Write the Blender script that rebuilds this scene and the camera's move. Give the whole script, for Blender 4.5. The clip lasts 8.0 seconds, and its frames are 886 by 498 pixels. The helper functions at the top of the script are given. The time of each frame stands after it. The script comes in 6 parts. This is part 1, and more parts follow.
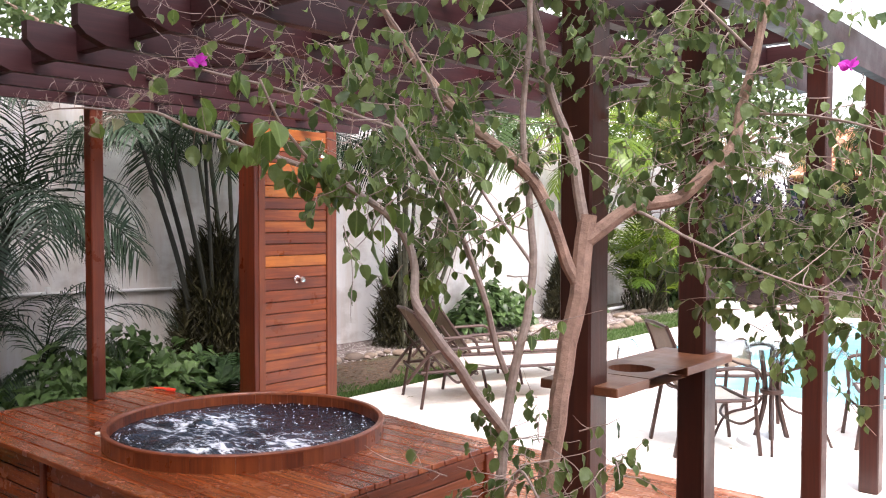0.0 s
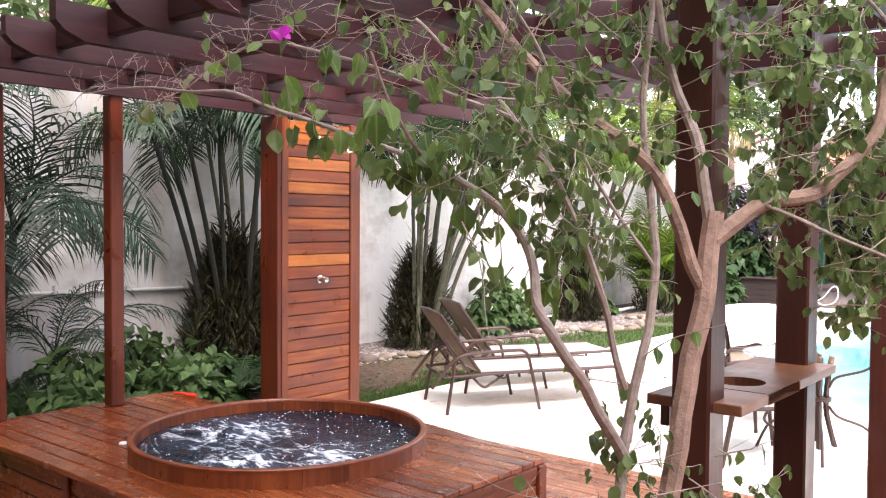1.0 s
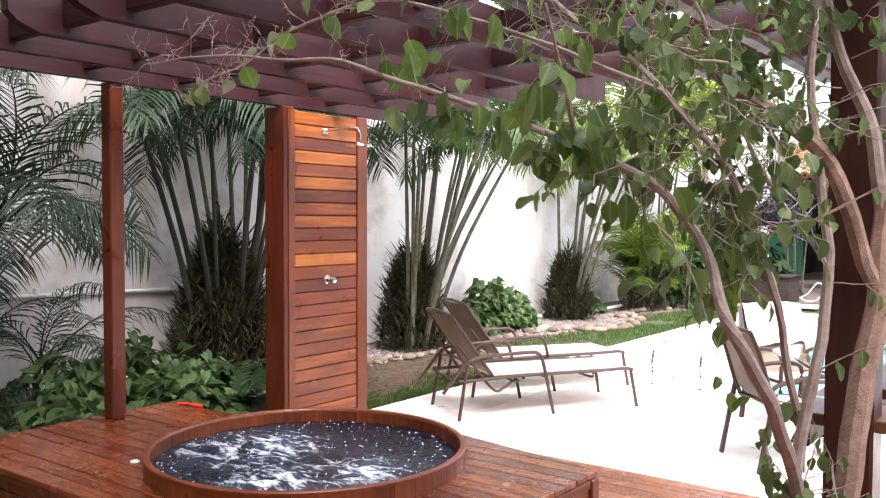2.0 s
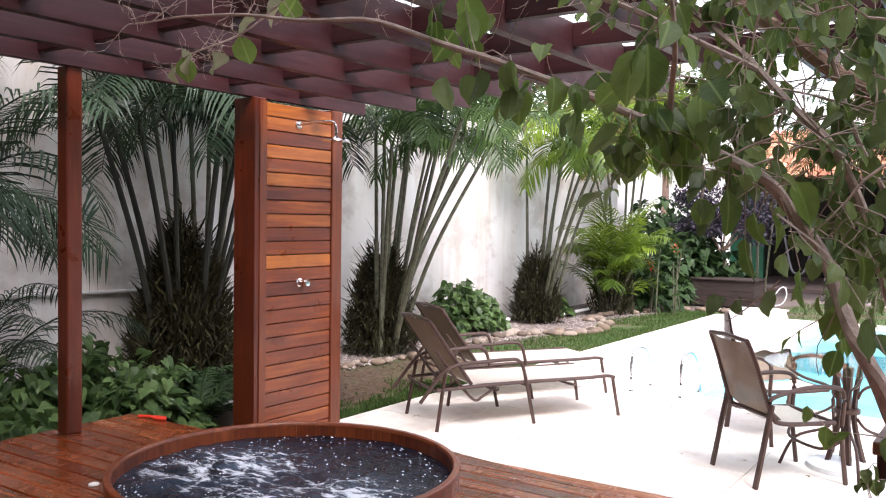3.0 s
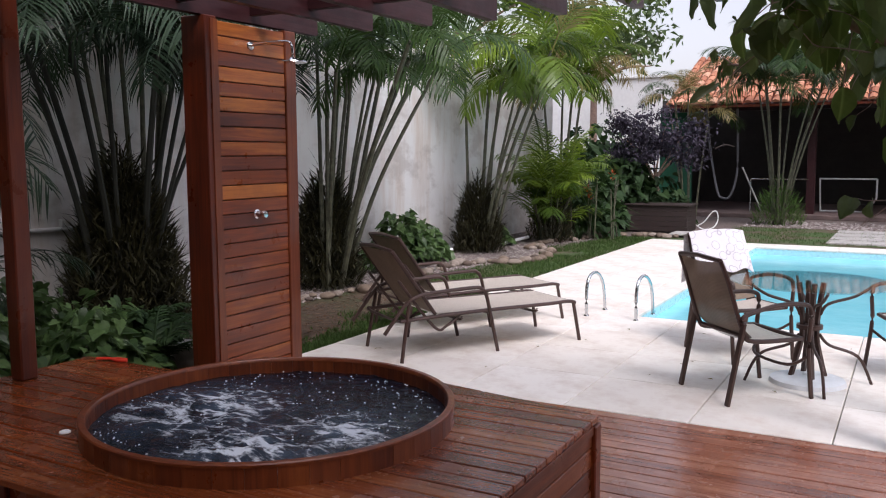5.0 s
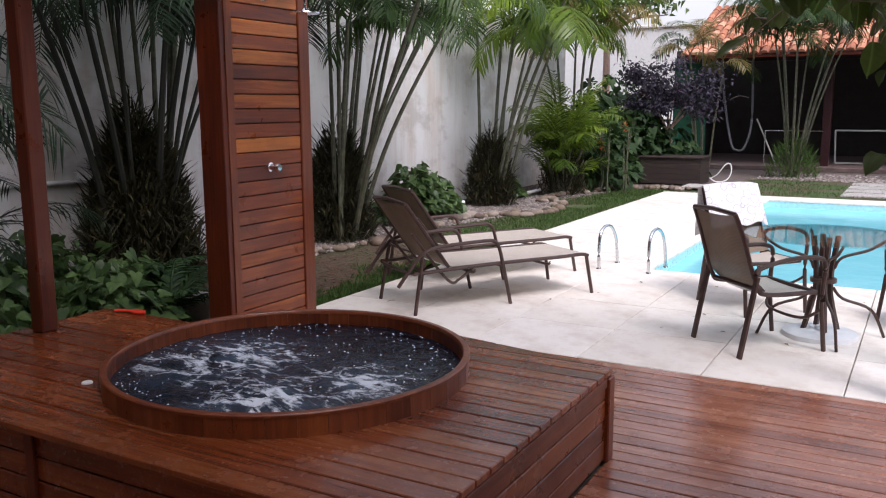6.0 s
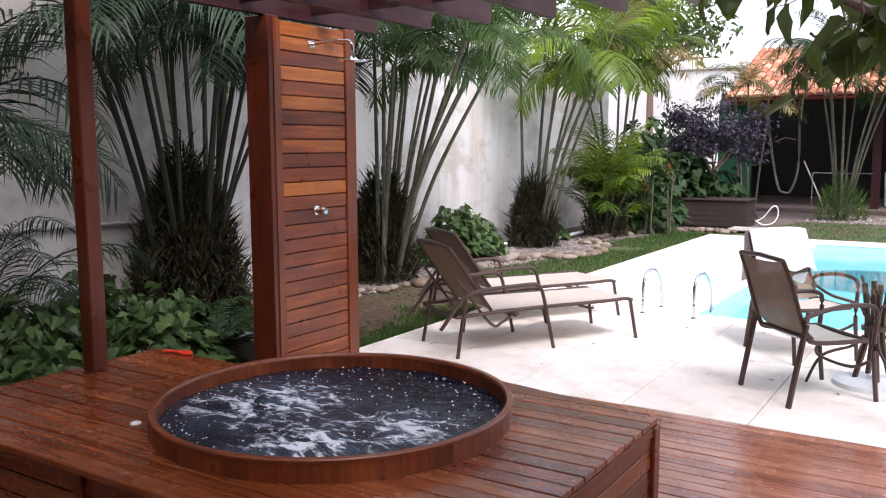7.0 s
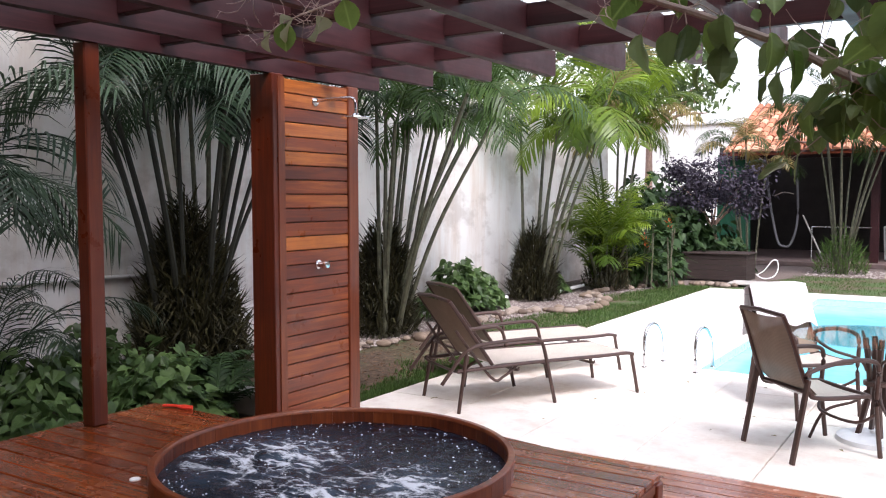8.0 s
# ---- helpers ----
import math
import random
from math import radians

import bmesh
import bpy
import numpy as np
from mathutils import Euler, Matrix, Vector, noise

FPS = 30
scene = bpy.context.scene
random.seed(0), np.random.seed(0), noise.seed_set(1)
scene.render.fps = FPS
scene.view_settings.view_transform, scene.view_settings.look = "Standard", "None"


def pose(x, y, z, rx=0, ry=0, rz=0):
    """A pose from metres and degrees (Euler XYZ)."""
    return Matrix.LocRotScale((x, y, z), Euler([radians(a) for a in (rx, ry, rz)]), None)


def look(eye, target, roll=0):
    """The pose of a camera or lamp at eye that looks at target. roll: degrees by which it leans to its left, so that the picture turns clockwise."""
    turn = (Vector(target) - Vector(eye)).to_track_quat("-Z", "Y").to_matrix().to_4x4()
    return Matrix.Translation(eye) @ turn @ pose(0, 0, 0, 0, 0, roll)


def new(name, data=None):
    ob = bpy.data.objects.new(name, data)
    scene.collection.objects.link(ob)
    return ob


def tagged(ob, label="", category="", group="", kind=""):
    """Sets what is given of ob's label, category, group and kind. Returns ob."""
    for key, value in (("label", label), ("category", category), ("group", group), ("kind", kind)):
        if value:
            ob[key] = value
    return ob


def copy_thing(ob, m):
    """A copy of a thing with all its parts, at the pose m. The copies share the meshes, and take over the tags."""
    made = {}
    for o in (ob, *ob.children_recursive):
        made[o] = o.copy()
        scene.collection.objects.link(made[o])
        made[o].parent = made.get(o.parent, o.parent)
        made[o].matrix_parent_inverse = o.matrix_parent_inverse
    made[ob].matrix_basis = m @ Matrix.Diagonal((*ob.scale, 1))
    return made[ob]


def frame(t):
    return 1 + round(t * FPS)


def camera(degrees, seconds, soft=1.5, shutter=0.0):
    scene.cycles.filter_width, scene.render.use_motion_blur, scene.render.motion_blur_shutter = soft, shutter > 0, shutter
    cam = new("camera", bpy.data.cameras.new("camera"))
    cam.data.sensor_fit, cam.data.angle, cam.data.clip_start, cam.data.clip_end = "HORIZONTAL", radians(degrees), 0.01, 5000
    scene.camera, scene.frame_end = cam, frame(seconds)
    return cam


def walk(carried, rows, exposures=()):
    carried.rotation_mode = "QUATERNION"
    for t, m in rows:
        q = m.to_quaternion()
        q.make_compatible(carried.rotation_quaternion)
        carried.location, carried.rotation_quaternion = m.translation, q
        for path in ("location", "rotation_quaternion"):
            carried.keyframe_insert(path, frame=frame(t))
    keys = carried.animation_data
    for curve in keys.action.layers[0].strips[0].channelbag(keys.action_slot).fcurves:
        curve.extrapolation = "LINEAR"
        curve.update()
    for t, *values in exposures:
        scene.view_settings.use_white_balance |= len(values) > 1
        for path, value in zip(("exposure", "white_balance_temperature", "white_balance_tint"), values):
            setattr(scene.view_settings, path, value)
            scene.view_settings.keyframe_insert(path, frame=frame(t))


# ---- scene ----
cam = camera(54.6, 8.0, soft=1.1)
PATH = [
    (0, (2.986, -3.99, 1.763), (1.697, -2.462, 1.696), 0.1),
    (0.5, (2.792, -3.946, 1.761), (1.472, -2.445, 1.685), 0.4),
    (1, (2.538, -3.967, 1.753), (1.266, -2.426, 1.684), 0.4),
    (1.5, (2.223, -3.998, 1.77), (1.02, -2.401, 1.696), 0.1),
    (1.7, (2.122, -3.991, 1.759), (0.911, -2.402, 1.685), 0.3),
    (2.8, (1.69, -3.782, 1.72), (0.547, -2.141, 1.65), 0.4),
    (3, (1.626, -3.773, 1.734), (0.505, -2.117, 1.664), 0.8),
    (3.5, (1.427, -3.811, 1.77), (0.399, -2.096, 1.712), 0.7),
    (4, (1.276, -3.809, 1.741), (0.288, -2.071, 1.686), 0.6),
    (4.5, (1.246, -3.788, 1.717), (0.267, -2.047, 1.618), 0.3),
    (5, (1.249, -3.767, 1.675), (0.289, -2.027, 1.451), -0.2),
    (5.2, (1.232, -3.774, 1.672), (0.275, -2.037, 1.418), -0.2),
    (6.3, (1.232, -3.787, 1.688), (0.245, -2.082, 1.343), 0.0),
    (6.5, (1.229, -3.788, 1.692), (0.214, -2.097, 1.364), -0.1),
    (7, (1.232, -3.809, 1.714), (0.169, -2.133, 1.472), -0.2),
    (7.5, (1.245, -3.824, 1.727), (0.17, -2.147, 1.551), -0.1),
    (8, (1.245, -3.838, 1.729), (0.175, -2.153, 1.609), -0.1),
]

walk(cam, [(t, look(eye, target, roll)) for t, eye, target, roll in PATH],
     exposures=[(0, 0.46, 6300, 21), (0.5, 0.6, 6300, 21), (1.5, 0.66, 6250, 20), (2.8, 0.22, 6200, 20), (3.5, -0.12, 6150, 21), (4.0, -0.48, 6050, 21), (4.5, -0.86, 6000, 21), (5.0, -1.06, 6000, 21),
                (5.6, -1.06, 6000, 21), (6.3, -0.76, 6000, 21), (7.0, -0.38, 6050, 21), (7.5, -0.26, 6050, 21), (8, -0.22, 6050, 21)])

# ---------------------------------------------------------------- light
SUN_EL, SUN_AZ = 52.0, 130.0
world = bpy.data.worlds.new("sky")
scene.world = world
world.use_nodes = True
wn = world.node_tree
wbg = wn.nodes["Background"]
sky = wn.nodes.new("ShaderNodeTexSky")
sky.sky_type = "NISHITA"
sky.sun_disc = False
sky.sun_elevation = radians(SUN_EL)
sky.sun_rotation = radians(SUN_AZ)
sky.air_density, sky.dust_density, sky.ozone_density = 1.6, 2.5, 1.0
pale = wn.nodes.new("ShaderNodeHueSaturation")
pale.inputs["Saturation"].default_value = 0.22
pale.inputs["Value"].default_value = 2.7
wn.links.new(sky.outputs[0], pale.inputs["Color"])
wn.links.new(pale.outputs[0], wbg.inputs[0])
wbg.inputs[1].default_value = 0.15
sun = new("sun", bpy.data.lights.new("sun", "SUN"))
sun.data.energy, sun.data.angle, sun.data.color = 5.0, radians(20), (1.0, 0.94, 0.86)
az, el = radians(SUN_AZ), radians(SUN_EL)
sun.matrix_basis = look((0, 0, 0), (-math.sin(az) * math.cos(el), -math.cos(az) * math.cos(el), -math.sin(el)))

rng = random.Random(7)


# ---------------------------------------------------------------- materials
def nodes_of(name):
    m = bpy.data.materials.new(name)
    m.use_nodes = True
    nt = m.node_tree
    return m, nt, nt.nodes["Principled BSDF"]


def add(nt, kind, **inputs):
    n = nt.nodes.new(kind)
    for k, v in inputs.items():
        n.inputs[k.replace("_", " ")].default_value = v
    return n


def ramp(nt, source, stops):
    r = nt.nodes.new("ShaderNodeValToRGB")
    e = r.color_ramp.elements
    while len(e) < len(stops):
        e.new(0.5)
    for el_, (p, c) in zip(e, stops):
        el_.position, el_.color = p, (*c, 1)
    nt.links.new(source, r.inputs[0])
    return r.outputs[0]


def coords(nt, scale=(1, 1, 1)):
    tc = nt.nodes.new("ShaderNodeTexCoord")
    mp = nt.nodes.new("ShaderNodeMapping")
    mp.inputs["Scale"].default_value = scale
    nt.links.new(tc.outputs["Object"], mp.inputs[0])
    return mp.outputs[0]


def tex(nt, vec, scale, detail=5, rough=0.6, distortion=0.0):
    n = add(nt, "ShaderNodeTexNoise", Scale=scale, Detail=detail, Roughness=rough, Distortion=distortion)
    nt.links.new(vec, n.inputs["Vector"])
    return n.outputs["Fac"]


def mix(nt, fac, a, b, kind="MIX"):
    n = nt.nodes.new("ShaderNodeMix")
    n.data_type, n.blend_type = "RGBA", kind
    for sock, v in ((n.inputs[0], fac), (n.inputs[6], a), (n.inputs[7], b)):
        if isinstance(v, (int, float)):
            sock.default_value = v
        elif isinstance(v, tuple):
            sock.default_value = (*v, 1)
        else:
            nt.links.new(v, sock)
    return n.outputs[2]


def bump(nt, bsdf, height, strength=0.3, distance=0.01):
    b = add(nt, "ShaderNodeBump", Strength=strength, Distance=distance)
    nt.links.new(height, b.inputs["Height"])
    nt.links.new(b.outputs[0], bsdf.inputs["Normal"])


def wood(name, dark, mid, light, axis, rough=0.4, wear=0.0, coat=0.0, spread=0.5, gloss=0.5, stained=False):
    """Boards with long grain along an axis; each board has its own tone, by chance or from the object's colour."""
    m, nt, p = nodes_of(name)
    sc = [28.0, 28.0, 28.0]
    sc[axis] = 1.6
    vec = coords(nt, sc)
    info = nt.nodes.new("ShaderNodeObjectInfo")
    shift = nt.nodes.new("ShaderNodeVectorMath")
    shift.operation = "MULTIPLY_ADD"
    nt.links.new(info.outputs["Random"], shift.inputs[0])
    shift.inputs[1].default_value = (37, 91, 53)
    nt.links.new(vec, shift.inputs[2])
    grain = tex(nt, shift.outputs[0], 1.0, 6, 0.65, 0.6)
    tone = add(nt, "ShaderNodeMath")
    tone.operation = "MULTIPLY_ADD"
    nt.links.new(info.outputs["Color" if stained else "Random"], tone.inputs[0])
    tone.inputs[1].default_value = spread
    nt.links.new(grain, tone.inputs[2])
    sub = add(nt, "ShaderNodeMath")
    sub.operation = "SUBTRACT"
    nt.links.new(tone.outputs[0], sub.inputs[0])
    sub.inputs[1].default_value = spread * 0.5
    col = ramp(nt, sub.outputs[0], [(0.22, dark), (0.5, mid), (0.8, light)])
    patch = tex(nt, coords(nt), 2.3, 4)
    col = mix(nt, ramp(nt, patch, [(0.35, (0, 0, 0)), (0.75, (0.5,) * 3)]), col, dark)
    if wear:
        scuff = tex(nt, coords(nt, (9, 9, 9)), 6.0, 8, 0.75)
        col = mix(nt, ramp(nt, scuff, [(0.57, (0, 0, 0)), (0.68, (wear,) * 3)]), col, (0.55, 0.42, 0.33))
    nt.links.new(col, p.inputs["Base Color"])
    r = ramp(nt, tex(nt, coords(nt), 5.0, 6), [(0.3, (rough - 0.1,) * 3), (0.7, (rough + 0.15,) * 3)])
    nt.links.new(r, p.inputs["Roughness"])
    p.inputs["Coat Weight"].default_value = coat
    p.inputs["Specular IOR Level"].default_value = gloss
    p.inputs["Coat Roughness"].default_value = 0.25
    bump(nt, p, grain, 0.25, 0.004)
    return m


def plain(name, color, rough=0.5, metal=0.0, vary=0.15, scale=8.0, relief=0.0):
    m, nt, p = nodes_of(name)
    n = tex(nt, coords(nt), scale, 6, 0.65)
    lo = tuple(c * (1 - vary) for c in color)
    hi = tuple(min(1, c * (1 + vary)) for c in color)
    nt.links.new(ramp(nt, n, [(0.3, lo), (0.7, hi)]), p.inputs["Base Color"])
    nt.links.new(ramp(nt, n, [(0.3, (max(0.02, rough - 0.08),) * 3), (0.7, (min(1, rough + 0.1),) * 3)]), p.inputs["Roughness"])
    p.inputs["Metallic"].default_value = metal
    if relief:
        bump(nt, p, tex(nt, coords(nt), scale * 5, 5), relief, 0.01)
    return m


def leafy(name, dark, light, through_=0.35, rough=0.4, per_island=False, fleck=0.35):
    m, nt, p = nodes_of(name)
    if per_island:
        src = nt.nodes.new("ShaderNodeNewGeometry").outputs["Random Per Island"]
    else:
        src = nt.nodes.new("ShaderNodeObjectInfo").outputs["Random"]
    n = tex(nt, coords(nt), 14.0 if fleck < 0.5 else 32.0, 4)
    f = mix(nt, fleck, src, n)
    col = ramp(nt, f, [(0.1, dark), (0.55, tuple((a + b) / 2 for a, b in zip(dark, light))), (0.95, light)])
    nt.links.new(col, p.inputs["Base Color"])
    p.inputs["Roughness"].default_value = rough
    p.inputs["Specular IOR Level"].default_value = 0.3
    t = nt.nodes.new("ShaderNodeBsdfTranslucent")
    nt.links.new(mix(nt, 0.5, col, light), t.inputs["Color"])
    mx = nt.nodes.new("ShaderNodeMixShader")
    mx.inputs[0].default_value = through_
    out = nt.nodes["Material Output"]
    nt.links.new(p.outputs[0], mx.inputs[1])
    nt.links.new(t.outputs[0], mx.inputs[2])
    nt.links.new(mx.outputs[0], out.inputs["Surface"])
    return m


DECK = wood("deck_wood", (0.085, 0.0155, 0.004), (0.215, 0.046, 0.0105), (0.38, 0.12, 0.035), 0, 0.2, wear=0.3, coat=0.25, spread=0.26)
# lighter copy of the deck wood: sky sheen put into colour, over real scuffs
DECK_LOW = wood("lit_worn_deck_wood", (0.14, 0.038, 0.018), (0.33, 0.112, 0.056), (0.54, 0.25, 0.15), 0, 0.22, wear=0.35, coat=0.35, spread=0.24)
DECK_Y = wood("fascia_wood", (0.08, 0.017, 0.005), (0.17, 0.04, 0.011), (0.28, 0.08, 0.024), 1, 0.3, spread=0.3)
PANEL = wood("varnished_boards", (0.085, 0.014, 0.005), (0.24, 0.05, 0.009), (0.52, 0.165, 0.024), 1, 0.33, coat=0.28, spread=0.62, stained=True)
FRAME = wood("varnished_frame", (0.08, 0.015, 0.005), (0.17, 0.038, 0.01), (0.26, 0.07, 0.018), 2, 0.36, coat=0.25, spread=0.2)
POST = wood("post_wood", (0.05, 0.007, 0.002), (0.12, 0.019, 0.0045), (0.2, 0.042, 0.01), 2, 0.34, coat=0.18, spread=0.2)
# the post wood again, darkened in colour for posts seen against the light
POST_SHADE = wood("shaded_post_wood", (0.022, 0.005, 0.003), (0.055, 0.012, 0.006), (0.09, 0.023, 0.011), 2, 0.4, coat=0.08, spread=0.2)
BEAM = wood("beam_wood", (0.015, 0.0042, 0.005), (0.034, 0.0088, 0.0102), (0.064, 0.0205, 0.022), 1, 0.45, spread=0.3, gloss=0.36)
BEAM_X = wood("cross_beam_wood", (0.015, 0.0042, 0.005), (0.034, 0.0088, 0.0102), (0.064, 0.0205, 0.022), 0, 0.45, spread=0.3, gloss=0.36)
STAVE = wood("tub_wood", (0.08, 0.014, 0.0035), (0.19, 0.04, 0.009), (0.31, 0.085, 0.02), 2, 0.34, coat=0.3, spread=0.3)
RIM = wood("tub_rim_wood", (0.085, 0.015, 0.004), (0.2, 0.044, 0.01), (0.32, 0.09, 0.022), 0, 0.36, coat=0.25, spread=0.2)
COUNTER = wood("counter_wood", (0.11, 0.04, 0.018), (0.2, 0.08, 0.037), (0.3, 0.135, 0.07), 1, 0.4, spread=0.2)
CHROME = plain("chrome", (0.75, 0.75, 0.76), 0.14, 1.0, 0.05)
STEEL = plain("steel", (0.62, 0.63, 0.64), 0.22, 1.0, 0.06)
BRONZE = plain("bronze_paint", (0.07, 0.04, 0.032), 0.38, 0.25, 0.2, 20)
CONCRETE = plain("weathered_concrete", (0.42, 0.4, 0.37), 0.85, 0, 0.25, 6, 0.3)
# for the added unseen walls; its tone sets how much light they bounce
UNSEEN_RENDER = plain("sand_render", (0.3, 0.25, 0.2), 0.9, 0, 0.2, 3, 0.3)
WHITE_PAINT = plain("white_paint", (0.78, 0.78, 0.76), 0.5, 0, 0.06)
BARK = plain("bark", (0.36, 0.24, 0.185), 0.8, 0, 0.4, 22, 0.5)
TWIG = plain("twig_bark", (0.36, 0.29, 0.25), 0.75, 0, 0.3, 40, 0.3)
CANE = plain("palm_cane", (0.085, 0.085, 0.052), 0.6, 0, 0.6, 14, 0.3)
# the palm cane again, near black for the shade by the wall
CANE_SHADE = plain("shaded_palm_cane", (0.019, 0.02, 0.013), 0.65, 0, 0.4, 12, 0.3)
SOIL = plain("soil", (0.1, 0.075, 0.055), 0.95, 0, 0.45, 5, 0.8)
GRAVEL = plain("gravel_bed", (0.15, 0.115, 0.1), 0.9, 0, 0.5, 30, 0.8)
def river_stone():
    m, nt, p = nodes_of("river_stone")
    rnd = nt.nodes.new("ShaderNodeObjectInfo").outputs["Random"]
    tone = ramp(nt, rnd, [(0.0, (0.13, 0.095, 0.075)), (0.5, (0.26, 0.19, 0.135)), (1.0, (0.4, 0.33, 0.27))])
    nt.links.new(mix(nt, 0.45, tone, tex(nt, coords(nt), 2.5, 6), "MULTIPLY"), p.inputs["Base Color"])
    p.inputs["Roughness"].default_value = 0.8
    bump(nt, p, tex(nt, coords(nt), 9, 5), 0.3, 0.05)
    return m


STONE = river_stone()
RED_PLASTIC = plain("red_plastic", (0.75, 0.05, 0.02), 0.4, 0, 0.1)
# pool house walls: the dim interior is put into this near-black colour
ROOM_SHADE = plain("shaded_plaster", (0.045, 0.04, 0.038), 0.9, 0, 0.3, 3)
GREEN_WALL = plain("green_plaster", (0.012, 0.09, 0.045), 0.8, 0, 0.2, 3)
# dark brown wood, with the shade of the trees put into its colour
BOXMAT = plain("shaded_box_wood", (0.03, 0.018, 0.015), 0.7, 0, 0.35, 6, 0.3)
ROOF = plain("clay_tile", (0.62, 0.26, 0.14), 0.8, 0, 0.35, 5, 0.3)
BASE_WHITE = plain("base_white", (0.72, 0.73, 0.74), 0.4, 0, 0.1)
# tones of one palm leaf: sunlight and shade are put into the colour
PALM_LEAF = leafy("palm_leaf", (0.01, 0.03, 0.009), (0.075, 0.135, 0.028), 0.3, 0.36)
PALM_SUNLIT = leafy("sunlit_palm_leaf", (0.014, 0.045, 0.008), (0.23, 0.33, 0.03), 0.32, 0.32)
PALM_SHADE = leafy("shaded_palm_leaf", (0.008, 0.022, 0.012), (0.042, 0.072, 0.034), 0.2, 0.45)
PALM_DRY = leafy("yellowing_palm_leaf", (0.14, 0.12, 0.04), (0.34, 0.27, 0.1), 0.4)
# dark fibre, with the shade among the shoots put into the near-black colour
BRUSH = leafy("shaded_palm_shoots", (0.004, 0.004, 0.002), (0.058, 0.052, 0.017), 0.1, 0.75, True)
SHOOTS = leafy("green_shoots", (0.02, 0.05, 0.01), (0.13, 0.22, 0.05), 0.3, 0.5, True)
BUSH_STUFF = leafy("climber_leaves", (0.014, 0.046, 0.014), (0.27, 0.37, 0.13), 0.4, 0.32, True)
COVER = leafy("variegated_leaf", (0.008, 0.028, 0.007), (0.17, 0.27, 0.09), 0.3, 0.35, True, 0.55)
FERN = leafy("fern_leaf", (0.01, 0.03, 0.009), (0.06, 0.11, 0.035), 0.25, 0.6, True)
LITTER = leafy("brown_litter", (0.02, 0.012, 0.008), (0.2, 0.115, 0.065), 0.1, 0.8, True)
PURPLE = leafy("purple_leaf", (0.012, 0.01, 0.017), (0.085, 0.07, 0.1), 0.15, 0.5, True)
FAR_LEAF = leafy("far_leaf", (0.03, 0.06, 0.02), (0.14, 0.2, 0.07), 0.35, 0.5, True)
def veined_leaf(name, dark, light):
    """A leaf with a pale midrib and side veins, drawn along its own x axis."""
    m, nt, p = nodes_of(name)
    rnd = nt.nodes.new("ShaderNodeObjectInfo").outputs["Random"]
    tc = nt.nodes.new("ShaderNodeTexCoord")
    sep = nt.nodes.new("ShaderNodeSeparateXYZ")
    nt.links.new(tc.outputs["Object"], sep.inputs[0])
    ab = nt.nodes.new("ShaderNodeMath")
    ab.operation = "ABSOLUTE"
    nt.links.new(sep.outputs["Y"], ab.inputs[0])
    slant = nt.nodes.new("ShaderNodeMath")
    slant.operation = "MULTIPLY_ADD"
    nt.links.new(ab.outputs[0], slant.inputs[0])
    slant.inputs[1].default_value = -0.8
    nt.links.new(sep.outputs["X"], slant.inputs[2])
    wave = nt.nodes.new("ShaderNodeMath")
    wave.operation = "SINE"
    sc = nt.nodes.new("ShaderNodeMath")
    sc.operation = "MULTIPLY"
    nt.links.new(slant.outputs[0], sc.inputs[0])
    sc.inputs[1].default_value = 560.0
    nt.links.new(sc.outputs[0], wave.inputs[0])
    rib = ramp(nt, ab.outputs[0], [(0.0, (1, 1, 1)), (0.0016, (0, 0, 0))])
    side = ramp(nt, wave.outputs[0], [(0.8, (0, 0, 0)), (1.0, (0.1,) * 3)])
    f = mix(nt, 0.45, rnd, tex(nt, tc.outputs["Object"], 45.0, 5))
    col = ramp(nt, f, [(0.12, dark), (0.5, tuple((a + b) / 2 for a, b in zip(dark, light))), (0.8, light), (0.92, (0.33, 0.32, 0.05))])
    col = mix(nt, mix(nt, 1.0, rib, side, "LIGHTEN"), col, tuple(min(1, c * 1.3 + 0.02) for c in light))
    nt.links.new(col, p.inputs["Base Color"])
    nt.links.new(ramp(nt, tex(nt, tc.outputs["Object"], 30.0, 3), [(0.3, (0.28,) * 3), (0.7, (0.5,) * 3)]), p.inputs["Roughness"])
    bump(nt, p, wave.outputs[0], 0.1, 0.001)
    t = nt.nodes.new("ShaderNodeBsdfTranslucent")
    nt.links.new(mix(nt, 0.45, col, (0.22, 0.34, 0.05)), t.inputs["Color"])
    mx = nt.nodes.new("ShaderNodeMixShader")
    mx.inputs[0].default_value = 0.5
    nt.links.new(p.outputs[0], mx.inputs[1])
    nt.links.new(t.outputs[0], mx.inputs[2])
    nt.links.new(mx.outputs[0], nt.nodes["Material Output"].inputs["Surface"])
    return m


BUSH_VEIN = veined_leaf("veined_climber_leaf", (0.026, 0.08, 0.024), (0.22, 0.33, 0.09))
FADED = leafy("faded_leaf", (0.2, 0.25, 0.1), (0.5, 0.52, 0.36), 0.3, 0.6, False, 0.6)
PETAL = leafy("magenta_petal", (0.6, 0.03, 0.5), (0.8, 0.1, 0.7), 0.4, 0.5)
FLAME = leafy("orange_petal", (0.5, 0.06, 0.02), (0.68, 0.16, 0.05), 0.3, 0.5, True)
GRASS = leafy("grass_blade", (0.032, 0.068, 0.014), (0.095, 0.165, 0.035), 0.25, 0.6, True)


